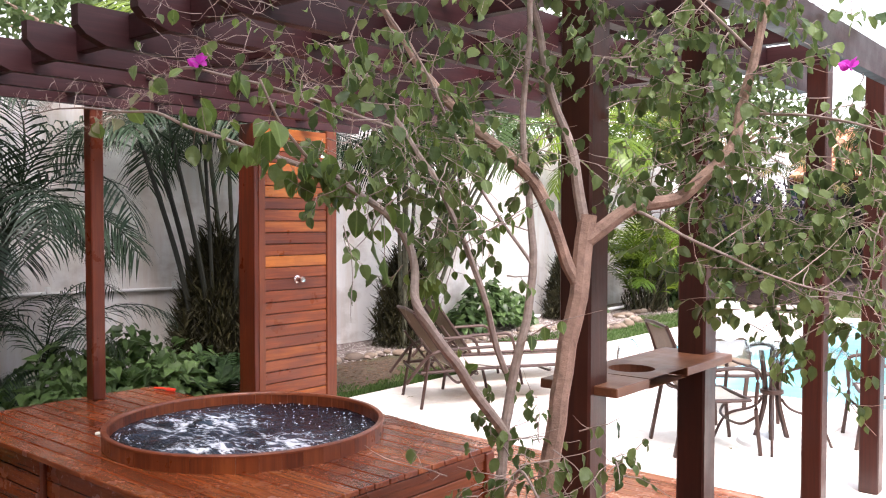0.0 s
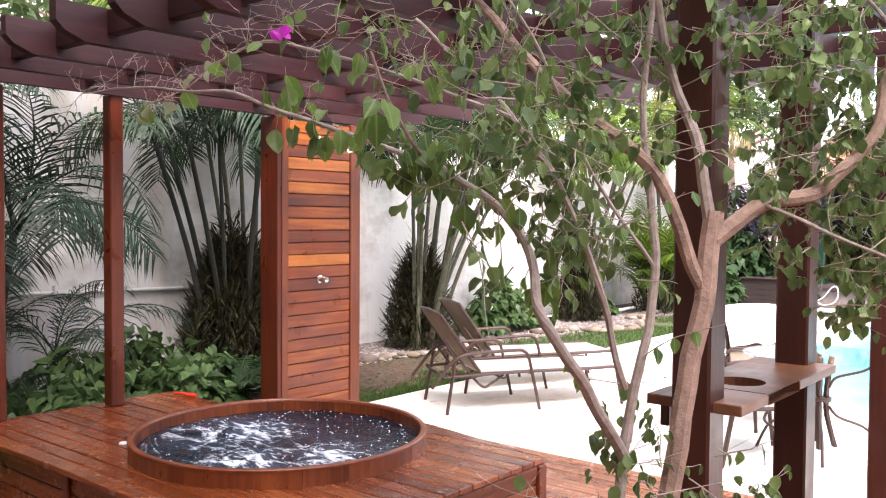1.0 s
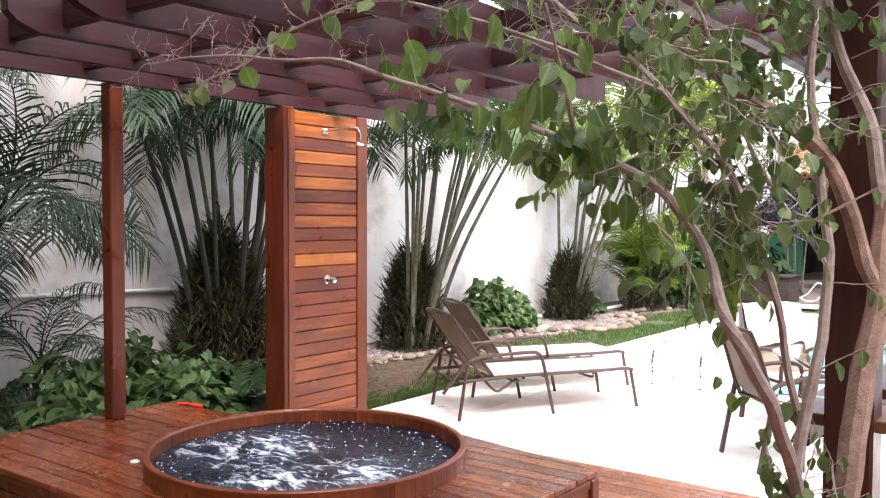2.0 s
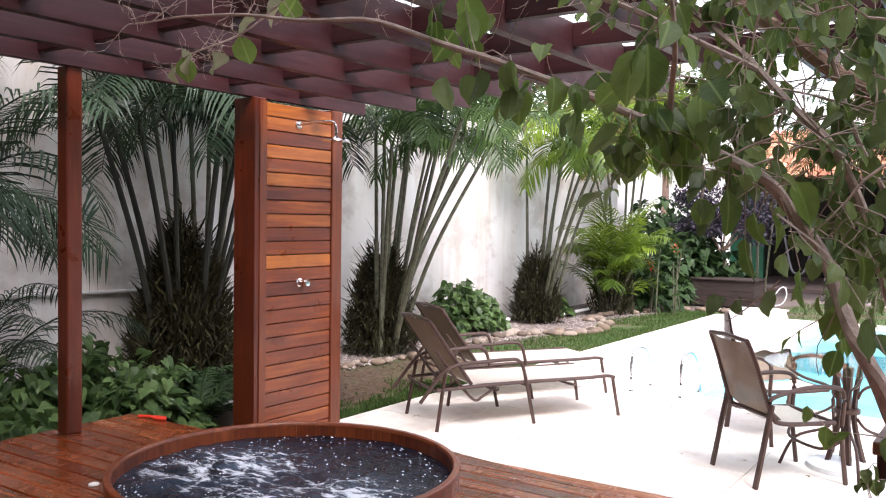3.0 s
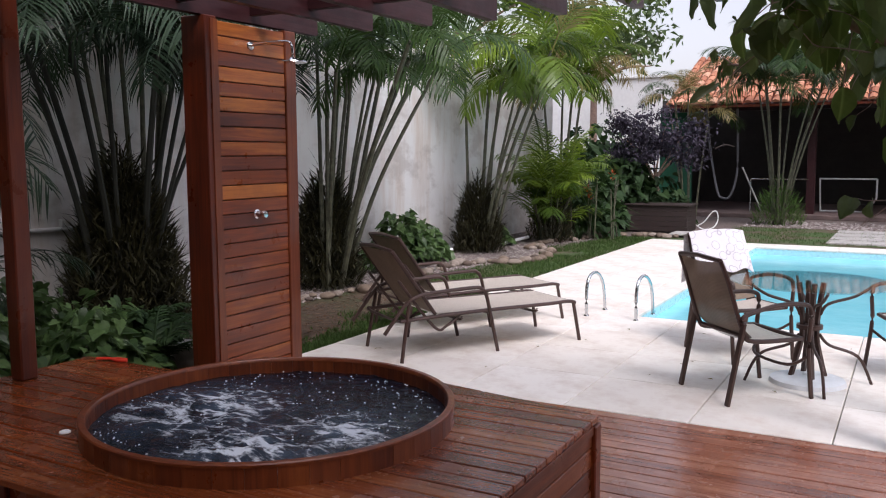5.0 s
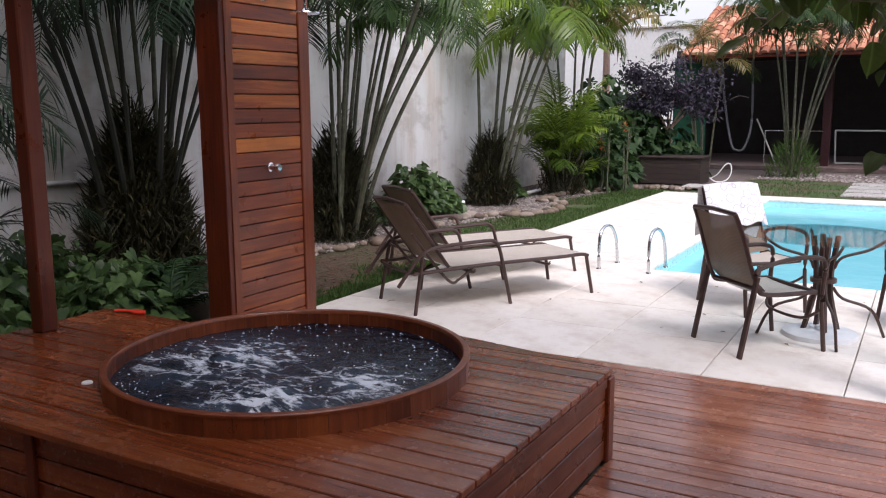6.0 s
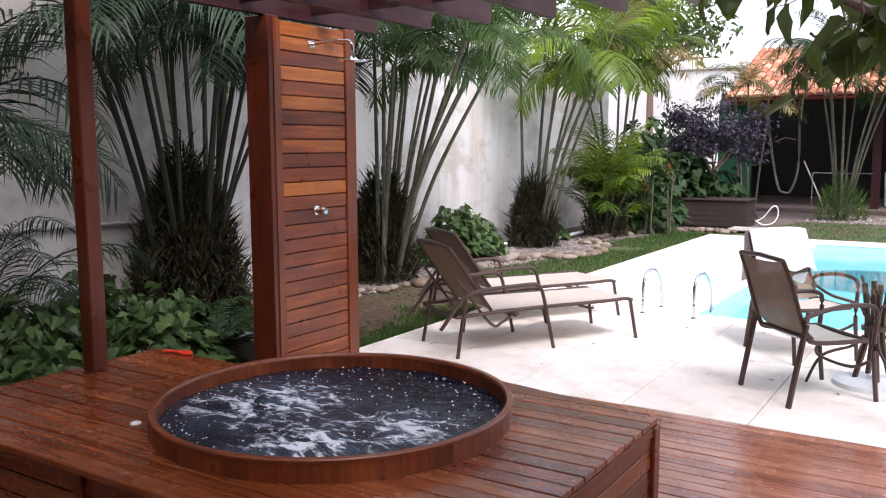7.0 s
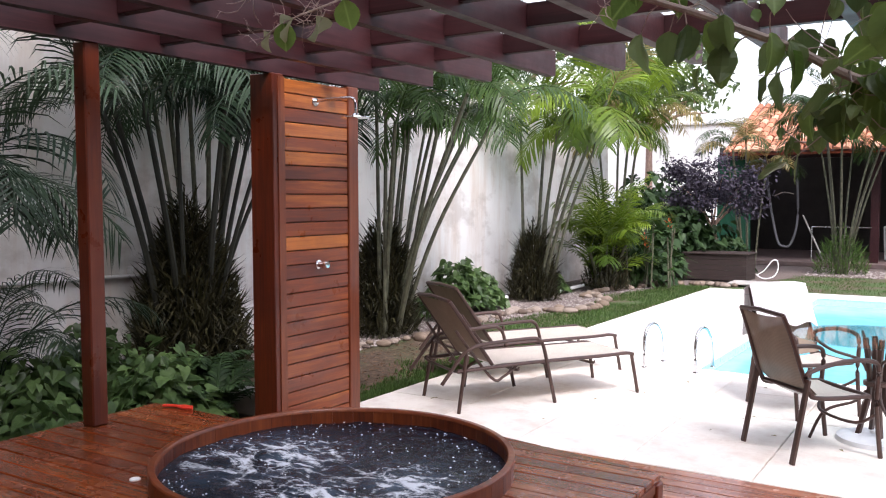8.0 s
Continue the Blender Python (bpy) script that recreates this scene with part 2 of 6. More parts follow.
def plaster():
    m, nt, p = nodes_of("wall_plaster")
    v = coords(nt)
    base = ramp(nt, tex(nt, v, 0.7, 6, 0.6), [(0.3, (0.68, 0.665, 0.64)), (0.7, (0.8, 0.79, 0.77))])
    streak = tex(nt, coords(nt, (0.5, 1.6, 0.22)), 1.6, 6, 0.7)
    col = mix(nt, ramp(nt, streak, [(0.45, (0, 0, 0)), (0.68, (0.45,) * 3)]), base, (0.48, 0.33, 0.21))
    damp = tex(nt, coords(nt, (1, 1, 1.7)), 1.1, 7, 0.65)
    col = mix(nt, ramp(nt, damp, [(0.5, (0, 0, 0)), (0.62, (0.5,) * 3)]), col, (0.4, 0.35, 0.31))
    nt.links.new(col, p.inputs["Base Color"])
    p.inputs["Roughness"].default_value = 0.9
    bump(nt, p, tex(nt, v, 30, 6, 0.7), 0.25, 0.006)
    return m


def paving():
    m, nt, p = nodes_of("cream_paving")
    info = nt.nodes.new("ShaderNodeObjectInfo")
    tone = ramp(nt, info.outputs["Random"], [(0.0, (0.8, 0.74, 0.66)), (1.0, (0.86, 0.81, 0.74))])
    v = coords(nt)
    col = mix(nt, ramp(nt, tex(nt, v, 3.0, 7, 0.7), [(0.45, (0, 0, 0)), (0.8, (0.7,) * 3)]), tone, (0.5, 0.38, 0.29))
    nt.links.new(col, p.inputs["Base Color"])
    p.inputs["Roughness"].default_value = 0.75
    bump(nt, p, tex(nt, v, 45, 6, 0.7), 0.3, 0.004)
    return m


def lawn_ground():
    m, nt, p = nodes_of("lawn_soil")
    v = coords(nt)
    g = ramp(nt, tex(nt, v, 25, 6), [(0.3, (0.04, 0.075, 0.018)), (0.7, (0.075, 0.13, 0.034))])
    col = mix(nt, ramp(nt, tex(nt, v, 1.3, 5), [(0.4, (0, 0, 0)), (0.6, (0.9,) * 3)]), g, (0.12, 0.08, 0.055))
    sep = nt.nodes.new("ShaderNodeSeparateXYZ")
    nt.links.new(coords(nt, (1, 0.1, 1)), sep.inputs[0])
    worn = ramp(nt, sep.outputs["Y"], [(0.36, (0.9,) * 3), (0.62, (0, 0, 0))])
    blot = ramp(nt, tex(nt, v, 2.2, 6), [(0.34, (0.3,) * 3), (0.5, (1, 1, 1))])
    earth = ramp(nt, tex(nt, v, 16.0, 9, 0.8), [(0.36, (0.022, 0.014, 0.009)), (0.5, (0.07, 0.04, 0.025)), (0.68, (0.2, 0.12, 0.075))])
    col = mix(nt, mix(nt, 1.0, worn, blot, "MULTIPLY"), col, earth)
    nt.links.new(col, p.inputs["Base Color"])
    p.inputs["Roughness"].default_value = 0.95
    bump(nt, p, tex(nt, v, 60, 6), 0.8, 0.02)
    return m


def tub_water():
    """Dark churned water with white foam where the two jets break the surface."""
    m, nt, p = nodes_of("churned_water")
    v = coords(nt)
    def jet(x, y, r):
        d = nt.nodes.new("ShaderNodeVectorMath")
        d.operation = "DISTANCE"
        nt.links.new(v, d.inputs[0])
        d.inputs[1].default_value = (x, y, 0)
        return ramp(nt, d.outputs["Value"], [(0.0, (1, 1, 1)), (r, (0, 0, 0))])
    near = mix(nt, 1.0, mix(nt, 1.0, jet(-0.33, -0.06, 0.6), jet(0.2, -0.42, 0.5), "LIGHTEN"), jet(0.36, 0.0, 0.42), "LIGHTEN")
    vein = nt.nodes.new("ShaderNodeTexVoronoi")
    vein.feature = "DISTANCE_TO_EDGE"
    vein.inputs["Scale"].default_value = 5.0
    warp = nt.nodes.new("ShaderNodeTexNoise")
    warp.inputs["Scale"].default_value = 3.0
    warp.inputs["Detail"].default_value = 6.0
    nt.links.new(v, warp.inputs["Vector"])
    wv = nt.nodes.new("ShaderNodeVectorMath")
    wv.operation = "MULTIPLY_ADD"
    nt.links.new(warp.outputs["Color"], wv.inputs[0])
    wv.inputs[1].default_value = (0.5, 0.5, 0.5)
    nt.links.new(v, wv.inputs[2])
    nt.links.new(wv.outputs[0], vein.inputs["Vector"])
    lines = ramp(nt, vein.outputs["Distance"], [(0.0, (1, 1, 1)), (0.09, (0.25,) * 3), (0.2, (0, 0, 0))])
    cloud = ramp(nt, tex(nt, coords(nt, (0.55, 1.5, 1)), 6.0, 9, 0.72, 1.6), [(0.44, (0, 0, 0)), (0.66, (1, 1, 1))])
    foam = mix(nt, 1.0, mix(nt, 0.7, lines, cloud), near, "MULTIPLY")
    fine = ramp(nt, tex(nt, v, 34.0, 4, 0.8), [(0.25, (0.35,) * 3), (0.6, (1, 1, 1))])
    foam = ramp(nt, mix(nt, 1.0, foam, fine, "MULTIPLY"), [(0.12, (0, 0, 0)), (0.36, (0.95,) * 3)])
    milk = mix(nt, 1.0, near, ramp(nt, tex(nt, v, 3.5, 4, 0.6, 0.7), [(0.3, (0, 0, 0)), (0.7, (0.8,) * 3)]), "MULTIPLY")
    deep = mix(nt, milk, (0.006, 0.009, 0.018), (0.11, 0.16, 0.23))
    col = mix(nt, foam, deep, (0.82, 0.86, 0.92))
    nt.links.new(col, p.inputs["Base Color"])
    nt.links.new(ramp(nt, foam, [(0, (0.06,) * 3), (0.6, (0.55,) * 3)]), p.inputs["Roughness"])
    p.inputs["Specular IOR Level"].default_value = 0.22
    bump(nt, p, tex(nt, v, 13, 5, 0.6, 0.6), 0.6, 0.04)
    return m


def pool_water():
    m, nt, p = nodes_of("pool_water")
    n = tex(nt, coords(nt), 1.5, 4)
    nt.links.new(ramp(nt, n, [(0.3, (0.2, 0.66, 0.76)), (0.7, (0.3, 0.76, 0.84))]), p.inputs["Base Color"])
    p.inputs["Roughness"].default_value = 0.12
    bump(nt, p, tex(nt, coords(nt), 5, 4), 0.12, 0.03)
    return m


def sling(name, a, b, alpha=1.0):
    m, nt, p = nodes_of(name)
    w = nt.nodes.new("ShaderNodeTexWave")
    w.inputs["Scale"].default_value = 90
    nt.links.new(coords(nt), w.inputs["Vector"])
    n = tex(nt, coords(nt), 6.0, 5)
    col = mix(nt, ramp(nt, n, [(0.3, (0.2,) * 3), (0.7, (0.8,) * 3)]), a, b)
    col = mix(nt, 0.25, col, w.outputs["Color"], "MULTIPLY")
    nt.links.new(col, p.inputs["Base Color"])
    p.inputs["Roughness"].default_value = 0.7
    p.inputs["Alpha"].default_value = alpha
    bump(nt, p, w.outputs["Fac"], 0.2, 0.002)
    return m


def glass_sheet():
    """A thin pale aqua pane: see-through, with a gloss that grows at a flat angle."""
    m, nt, p = nodes_of("table_glass")
    clear = nt.nodes.new("ShaderNodeBsdfTransparent")
    clear.inputs["Color"].default_value = (0.76, 0.9, 0.92, 1)
    gloss = nt.nodes.new("ShaderNodeBsdfGlossy")
    gloss.inputs["Roughness"].default_value = 0.04
    edge = add(nt, "ShaderNodeLayerWeight", Blend=0.5)
    steep = nt.nodes.new("ShaderNodeMath")
    steep.operation = "POWER"
    nt.links.new(edge.outputs["Facing"], steep.inputs[0])
    steep.inputs[1].default_value = 5.0
    low = nt.nodes.new("ShaderNodeMath")
    low.operation = "MULTIPLY_ADD"
    nt.links.new(steep.outputs[0], low.inputs[0])
    low.inputs[1].default_value = 0.45
    low.inputs[2].default_value = 0.06
    mx = nt.nodes.new("ShaderNodeMixShader")
    nt.links.new(low.outputs[0], mx.inputs[0])
    nt.links.new(clear.outputs[0], mx.inputs[1])
    nt.links.new(gloss.outputs[0], mx.inputs[2])
    nt.links.new(mx.outputs[0], nt.nodes["Material Output"].inputs["Surface"])
    nt.nodes.remove(p)
    return m


def towel_cloth():
    m, nt, p = nodes_of("towel_cloth")
    v = nt.nodes.new("ShaderNodeTexVoronoi")
    v.inputs["Scale"].default_value = 12
    nt.links.new(coords(nt), v.inputs["Vector"])
    col = ramp(nt, v.outputs["Distance"], [(0.0, (0.7, 0.68, 0.69)), (0.44, (0.7, 0.68, 0.69)), (0.49, (0.42, 0.39, 0.44)), (0.54, (0.7, 0.68, 0.69))])
    nt.links.new(col, p.inputs["Base Color"])
    p.inputs["Roughness"].default_value = 0.95
    bump(nt, p, tex(nt, coords(nt), 60, 4), 0.5, 0.004)
    return m


PLASTER, PAVING, LAWN = plaster(), paving(), lawn_ground()
WATER, POOL_WATER = tub_water(), pool_water()
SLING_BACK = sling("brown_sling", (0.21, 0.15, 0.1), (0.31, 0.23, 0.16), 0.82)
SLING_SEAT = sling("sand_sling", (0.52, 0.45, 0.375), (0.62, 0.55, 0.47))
GLASS, TOWEL = glass_sheet(), towel_cloth()


# ---------------------------------------------------------------- mesh kit
class Geo:
    def __init__(self):
        self.v, self.f = [], []

    def put(self, verts, faces, m=None):
        b = len(self.v)
        self.v += [tuple(m @ Vector(p)) if m else tuple(p) for p in verts]
        self.f += [tuple(i + b for i in q) for q in faces]
        return self

    def box(self, lo, hi, c=0.0, m=None):
        """A block from corner to corner with its edges chamfered by c."""
        mid = [(a + b) / 2 for a, b in zip(lo, hi)]
        half = [(b - a) / 2 for a, b in zip(lo, hi)]
        c = min(c, 0.45 * min(half))
        if c <= 0:
            vs = [(mid[0] + sx * half[0], mid[1] + sy * half[1], mid[2] + sz * half[2]) for sx in (-1, 1) for sy in (-1, 1) for sz in (-1, 1)]
            return self.put(vs, [(0, 1, 3, 2), (4, 6, 7, 5), (0, 4, 5, 1), (2, 3, 7, 6), (0, 2, 6, 4), (1, 5, 7, 3)], m)
        vs, at = [], {}
        for s in ((x, y, z) for x in (-1, 1) for y in (-1, 1) for z in (-1, 1)):
            for k in range(3):
                at[s, k] = len(vs)
                vs.append(tuple(mid[j] + s[j] * (half[j] - (0 if j == k else c)) for j in range(3)))
        fs = []
        for k in range(3):
            u, w = (k + 1) % 3, (k + 2) % 3
            for sk in (-1, 1):
                ring = []
                for su, sw in ((-1, -1), (1, -1), (1, 1), (-1, 1)):
                    s = [0, 0, 0]
                    s[k], s[u], s[w] = sk, su, sw
                    ring.append(at[tuple(s), k])
                fs.append(tuple(ring if sk > 0 else ring[::-1]))
            for su in (-1, 1):
                for sw in (-1, 1):
                    s0, s1 = [0, 0, 0], [0, 0, 0]
                    s0[k], s0[u], s0[w] = -1, su, sw
                    s1[k], s1[u], s1[w] = 1, su, sw
                    q = (at[tuple(s0), u], at[tuple(s1), u], at[tuple(s1), w], at[tuple(s0), w])
                    fs.append(q if su * sw > 0 else q[::-1])
        for s in ((x, y, z) for x in (-1, 1) for y in (-1, 1) for z in (-1, 1)):
            q = (at[s, 0], at[s, 1], at[s, 2])
            fs.append(q if s[0] * s[1] * s[2] > 0 else q[::-1])
        return self.put(vs, fs, m)

    def prism(self, ring, z0, z1, m=None):
        n = len(ring)
        vs = [(x, y, z0) for x, y in ring] + [(x, y, z1) for x, y in ring]
        fs = [tuple(range(n))[::-1], tuple(range(n, 2 * n))] + [(i, (i + 1) % n, n + (i + 1) % n, n + i) for i in range(n)]
        return self.put(vs, fs, m)

    def lathe(self, profile, n=32, m=None, closed=False):
        k = len(profile)
        vs = [(r * math.cos(2 * math.pi * i / n), r * math.sin(2 * math.pi * i / n), z) for i in range(n) for r, z in profile]
        fs = [(i * k + j, ((i + 1) % n) * k + j, ((i + 1) % n) * k + (j + 1) % k, i * k + (j + 1) % k) for i in range(n) for j in range(k if closed else k - 1)]
        return self.put(vs, fs, m)

    def tube(self, pts, rad, n=8, m=None, caps=True):
        pts = [Vector(p) for p in pts]
        rad = [rad] * len(pts) if isinstance(rad, (int, float)) else rad
        ref = Vector((0, 0, 1)) if abs((pts[-1] - pts[0]).normalized().z) < 0.9 else Vector((1, 0, 0))
        vs, fs = [], []
        for i, p in enumerate(pts):
            d = (pts[min(i + 1, len(pts) - 1)] - pts[max(i - 1, 0)]).normalized()
            u = d.cross(ref).normalized()
            w = u.cross(d)
            vs += [tuple(p + rad[i] * (math.cos(2 * math.pi * j / n) * u + math.sin(2 * math.pi * j / n) * w)) for j in range(n)]
        for i in range(len(pts) - 1):
            fs += [(i * n + j, (i + 1) * n + j, (i + 1) * n + (j + 1) % n, i * n + (j + 1) % n) for j in range(n)]
        if caps:
            fs += [tuple(range(n)), tuple(range((len(pts) - 1) * n, len(pts) * n))[::-1]]
        return self.put(vs, fs, m)

    def mesh(self, name, mat, smooth=False):
        me = bpy.data.meshes.new(name)
        me.from_pydata(self.v, [], self.f)
        me.materials.append(mat)
        if smooth:
            me.shade_smooth()
            me.set_sharp_from_angle(angle=radians(40))
        me.update()
        return me


def curve(pts, n=6):
    """A smooth line through the points."""
    pts = [Vector(p) for p in pts]
    out = []
    for i in range(len(pts) - 1):
        a, b, c, d = pts[max(i - 1, 0)], pts[i], pts[i + 1], pts[min(i + 2, len(pts) - 1)]
        for k in range(n):
            t = k / n
            out.append(0.5 * (2 * b + (c - a) * t + (2 * a - 5 * b + 4 * c - d) * t * t + (3 * b - a - 3 * c + d) * t ** 3))
    return out + [pts[-1]]


def thing(name, label, category, at=(0, 0, 0), group="", kind=""):
    ob = tagged(new(name), label, category, group, kind)
    ob.empty_display_size = 0.1
    ob.matrix_basis = Matrix.Translation(at)
    return ob


def part(name, geo, mat, parent, label="", smooth=False, kind=""):
    """One mesh under a thing or a part; its vertices are in the world, or in the thing where that stands at the origin."""
    me = geo if isinstance(geo, bpy.types.Mesh) else geo.mesh(name, mat, smooth)
    ob = tagged(new(name, me), label, kind=kind)
    ob.parent = parent
    ob.matrix_parent_inverse = Matrix.Identity(4) if parent.parent else parent.matrix_basis.inverted()
    return ob


def solo(name, geo, mat, label, category, kind="", group="", smooth=False):
    return tagged(new(name, geo.mesh(name, mat, smooth)), label, category, group, kind)


# ---------------------------------------------------------------- setting
POOL = (-1.2, 4.8, 4.6, 12.05)
PX0, PY0, PX1, PY1 = POOL

g = Geo()
R = 400
for x0, y0, x1, y1 in ((-R, -R, R, PY0), (-R, PY1, R, R), (-R, PY0, PX0, PY1), (PX1, PY0, R, PY1)):
    g.put([(x0, y0, -0.06), (x1, y0, -0.06), (x1, y1, -0.06), (x0, y1, -0.06)], [(0, 1, 2, 3)])
solo("ground", g, SOIL, "bare brown soil of the garden", "ground", "structure")

# pool shell, coping and water
pool = thing("pool", "rectangular swimming pool with pale blue water", "pool", (1.7, 8.4, 0), kind="structure")
g = Geo()
g.box((PX0 - 0.15, PY0 - 0.15, -1.5), (PX0, PY1 + 0.15, -0.035))
g.box((PX1, PY0 - 0.15, -1.5), (PX1 + 0.15, PY1 + 0.15, -0.035))
g.box((PX0, PY0 - 0.15, -1.5), (PX1, PY0, -0.035))
g.box((PX0, PY1, -1.5), (PX1, PY1 + 0.15, -0.035))
part("basin", g, plain("pool_tile", (0.45, 0.72, 0.78), 0.3, 0, 0.12, 20), pool)
g = Geo()
g.put([(PX0, PY0, -0.13), (PX1, PY0, -0.13), (PX1, PY1, -0.13), (PX0, PY1, -0.13)], [(0, 1, 2, 3)])
part("water", g, POOL_WATER, pool, "pale turquoise pool water")

# lawn sheet between paving and bed, and past the pool
g = Geo()
g.box((-5.2, 1.2, -0.058), (-3.22, 13.4, -0.012))
g.box((-3.22, 12.75, -0.058), (9, 16.4, -0.012))
solo("lawn", g, LAWN, "short patchy green lawn", "lawn", "structure")

g = Geo()
g.put([(x, y, z) for x, y, z in ((-6.0, -6, -0.006), (-4.3, -6, -0.006), (-3.3, 1.0, -0.006), (-4.75, 1.6, -0.006), (-4.9, 4.0, -0.006), (-4.75, 5.2, -0.006), (-4.5, 6.2, -0.006),
       (-4.05, 8.0, -0.006), (-4.0, 9.0, -0.006), (-4.3, 9.8, -0.006), (-4.1, 11.5, -0.006), (-3.6, 13.3, -0.006), (-3.0, 13.6, -0.006), (-2.0, 16.3, -0.006), (9, 16.4, -0.006), (9, 19, -0.006), (-6, 19, -0.006))],
      [tuple(range(17))])
solo("planting_bed", g, GRAVEL, "reddish gravel planting bed along the wall", "planting bed", "structure")

# garden wall, and the unseen plain walls added to close the place
def wall(name, lo, hi, mat, label):
    g = Geo().box(lo, hi, 0.01)
    return solo(name, g, mat, label, "wall", "structure")

wall("wall_west", (-6.25, -9, -0.1), (-6.0, 14.5, 3.35), PLASTER, "tall white rendered garden wall with damp stains")
# no house is seen here; the wall's height is set for its shadow
wall("wall_south", (-9.0, -5.4, -0.1), (9.2, -5.15, 10.0), UNSEEN_RENDER, "unseen tall sand-coloured wall added to shade the deck side")
wall("wall_east", (9, -5.15, -0.1), (9.2, 24, 3.4), UNSEEN_RENDER, "unseen plain sand-coloured wall added to close the east side")

# lower deck: dark sheet in place of the shade below, boards added at the end
solo("deck_base", Geo().box((-3.2, -5.1, -0.055), (5.2, 1.49, -0.03)), SOIL, "soil-dark sheet in place of the shade below the deck boards", "deck base", "structure")


# ---------------------------------------------------------------- hot tub and its platform
H = 0.45
TUB = Vector((-1.3, -0.77, 0))
TUB_R = 0.84


platform = thing("tub_platform", "raised reddish-brown hardwood platform round the hot tub", "platform", (-1.55, -0.85, 0))
# soil-dark blocks fill the void; its shade is put into their colour
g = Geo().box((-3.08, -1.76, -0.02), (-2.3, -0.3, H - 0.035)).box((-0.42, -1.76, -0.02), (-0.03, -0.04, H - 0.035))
part("substructure", g, SOIL, platform, "dark filler in place of the shaded void under the boards", kind="stuff")
# deck boards run along x and are cut round the tub
pitch, y = 0.108, -1.83
skew = 0.17
while y < 0.16:
    y1 = min(y + pitch - 0.007, 0.162)
    spans = [(-3.12, 0.0)]
    dy = max(abs(y - TUB.y), abs(y1 - TUB.y))
    r = TUB_R - 0.02
    if dy < r:
        w = math.sqrt(r * r - dy * dy)
        spans = [(-3.12, TUB.x - w), (TUB.x + w, 0.0)]
    for x0, x1 in spans:
        if y1 > -0.25:
            x0 = max(x0, -2.15)
        if x1 - x0 < 0.08:
            continue
        top = H + rng.uniform(-0.0015, 0.0015)
        if y1 <= 0.0 or x1 < 0:
            bg = Geo().box((x0, y, H - 0.032), (x1, y1, top), 0.004)
        else:
            bg = Geo().prism([(x0, y), (min(0.0, -y / skew), y), (-y1 / skew, y1), (x0, y1)], H - 0.032, top)
        part("board", bg, DECK, platform)
    y += pitch
# fascia boards: east side and front
for k in range(4):
    z0 = 0.015 + k * 0.1
    part("fascia_board", Geo().box((-0.03, -1.79, z0), (-0.008, -0.07, z0 + 0.094), 0.004), DECK_Y, platform)
    part("fascia_board", Geo().box((-3.1, -1.79, z0), (-0.035, -1.768, z0 + 0.094), 0.004), DECK, platform)
    part("fascia_board", Geo().box((-2.15, 0.06, z0), (-0.5, 0.08, z0 + 0.094), 0.004), DECK, platform)
part("corner_post", Geo().box((-0.07, -0.07, 0), (0.012, 0.005, H - 0.034), 0.006), POST, platform, "dark corner post")
part("edge_trim", Geo().box((-0.007, -1.8, H - 0.075), (0.002, -0.075, H - 0.034), 0.003), DECK_Y, platform)
for bx in (-3.05, -1.8, -0.6):
    part("batten", Geo().box((bx, -1.812, 0), (bx + 0.05, -1.792, H - 0.034), 0.004), POST, platform)

tub = thing("hot_tub", "round wooden hot tub sunk into the platform, bubbling", "hot tub", (TUB.x, TUB.y, 0))
n = 44
for i in range(n):
    a0, a1 = 2 * math.pi * i / n, 2 * math.pi * (i + 0.985) / n
    ring = [(TUB.x + r * math.cos(a), TUB.y + r * math.sin(a)) for r, a in ((TUB_R - 0.006, a0), (TUB_R - 0.006, a1), (TUB_R - 0.036, a1), (TUB_R - 0.036, a0))]
    part("stave", Geo().prism(ring, 0.02, 0.535), STAVE, tub)
m = Matrix.Translation((TUB.x, TUB.y, 0))
part("rim", Geo().lathe([(TUB_R - 0.039, 0.528), (TUB_R - 0.037, 0.541), (TUB_R - 0.032, 0.546), (TUB_R - 0.008, 0.546), (TUB_R - 0.003, 0.541), (TUB_R - 0.003, 0.53)], 96, m), RIM, tub, "pale worn rim", True)
part("tub_floor", Geo().lathe([(0.001, 0.03), (TUB_R - 0.04, 0.03), (TUB_R - 0.04, 0.05), (0.001, 0.05)], 48, m), STAVE, tub)
# choppy water
rings, seg = 34, 110
wv, wf = [(0, 0, 0.0)], []
for i in range(1, rings + 1):
    rr = (TUB_R - 0.037) * i / rings
    for j in range(seg):
        a = 2 * math.pi * j / seg
        x, y_ = rr * math.cos(a), rr * math.sin(a)
        j1 = math.exp(-((x + 0.33) ** 2 + (y_ + 0.06) ** 2) / 0.05)
        j2 = math.exp(-((x - 0.2) ** 2 + (y_ + 0.42) ** 2) / 0.04)
        h = noise.noise((x * 9, y_ * 9, 0.3)) * 0.008 + noise.noise((x * 22, y_ * 22, 4.3)) * 0.005
        wv.append((x, y_, h * (1 + 2.2 * j1 + 2.2 * j2) + 0.012 * (j1 + j2)))
wf += [(0, 1 + j, 1 + (j + 1) % seg) for j in range(seg)]
for i in range(rings - 1):
    b = 1 + i * seg
    wf += [(b + j, b + seg + j, b + seg + (j + 1) % seg, b + (j + 1) % seg) for j in range(seg)]
wob = part("water", Geo().put(wv, wf), WATER, tub, "dark churning water with white foam", True)
wob.matrix_parent_inverse = Matrix.Identity(4)
wob.location = (0, 0, 0.468)
g = Geo()
ico = [(0, 0, 1), (0.89, 0, 0.45), (0.28, 0.85, 0.45), (-0.72, 0.53, 0.45), (-0.72, -0.53, 0.45), (0.28, -0.85, 0.45)]
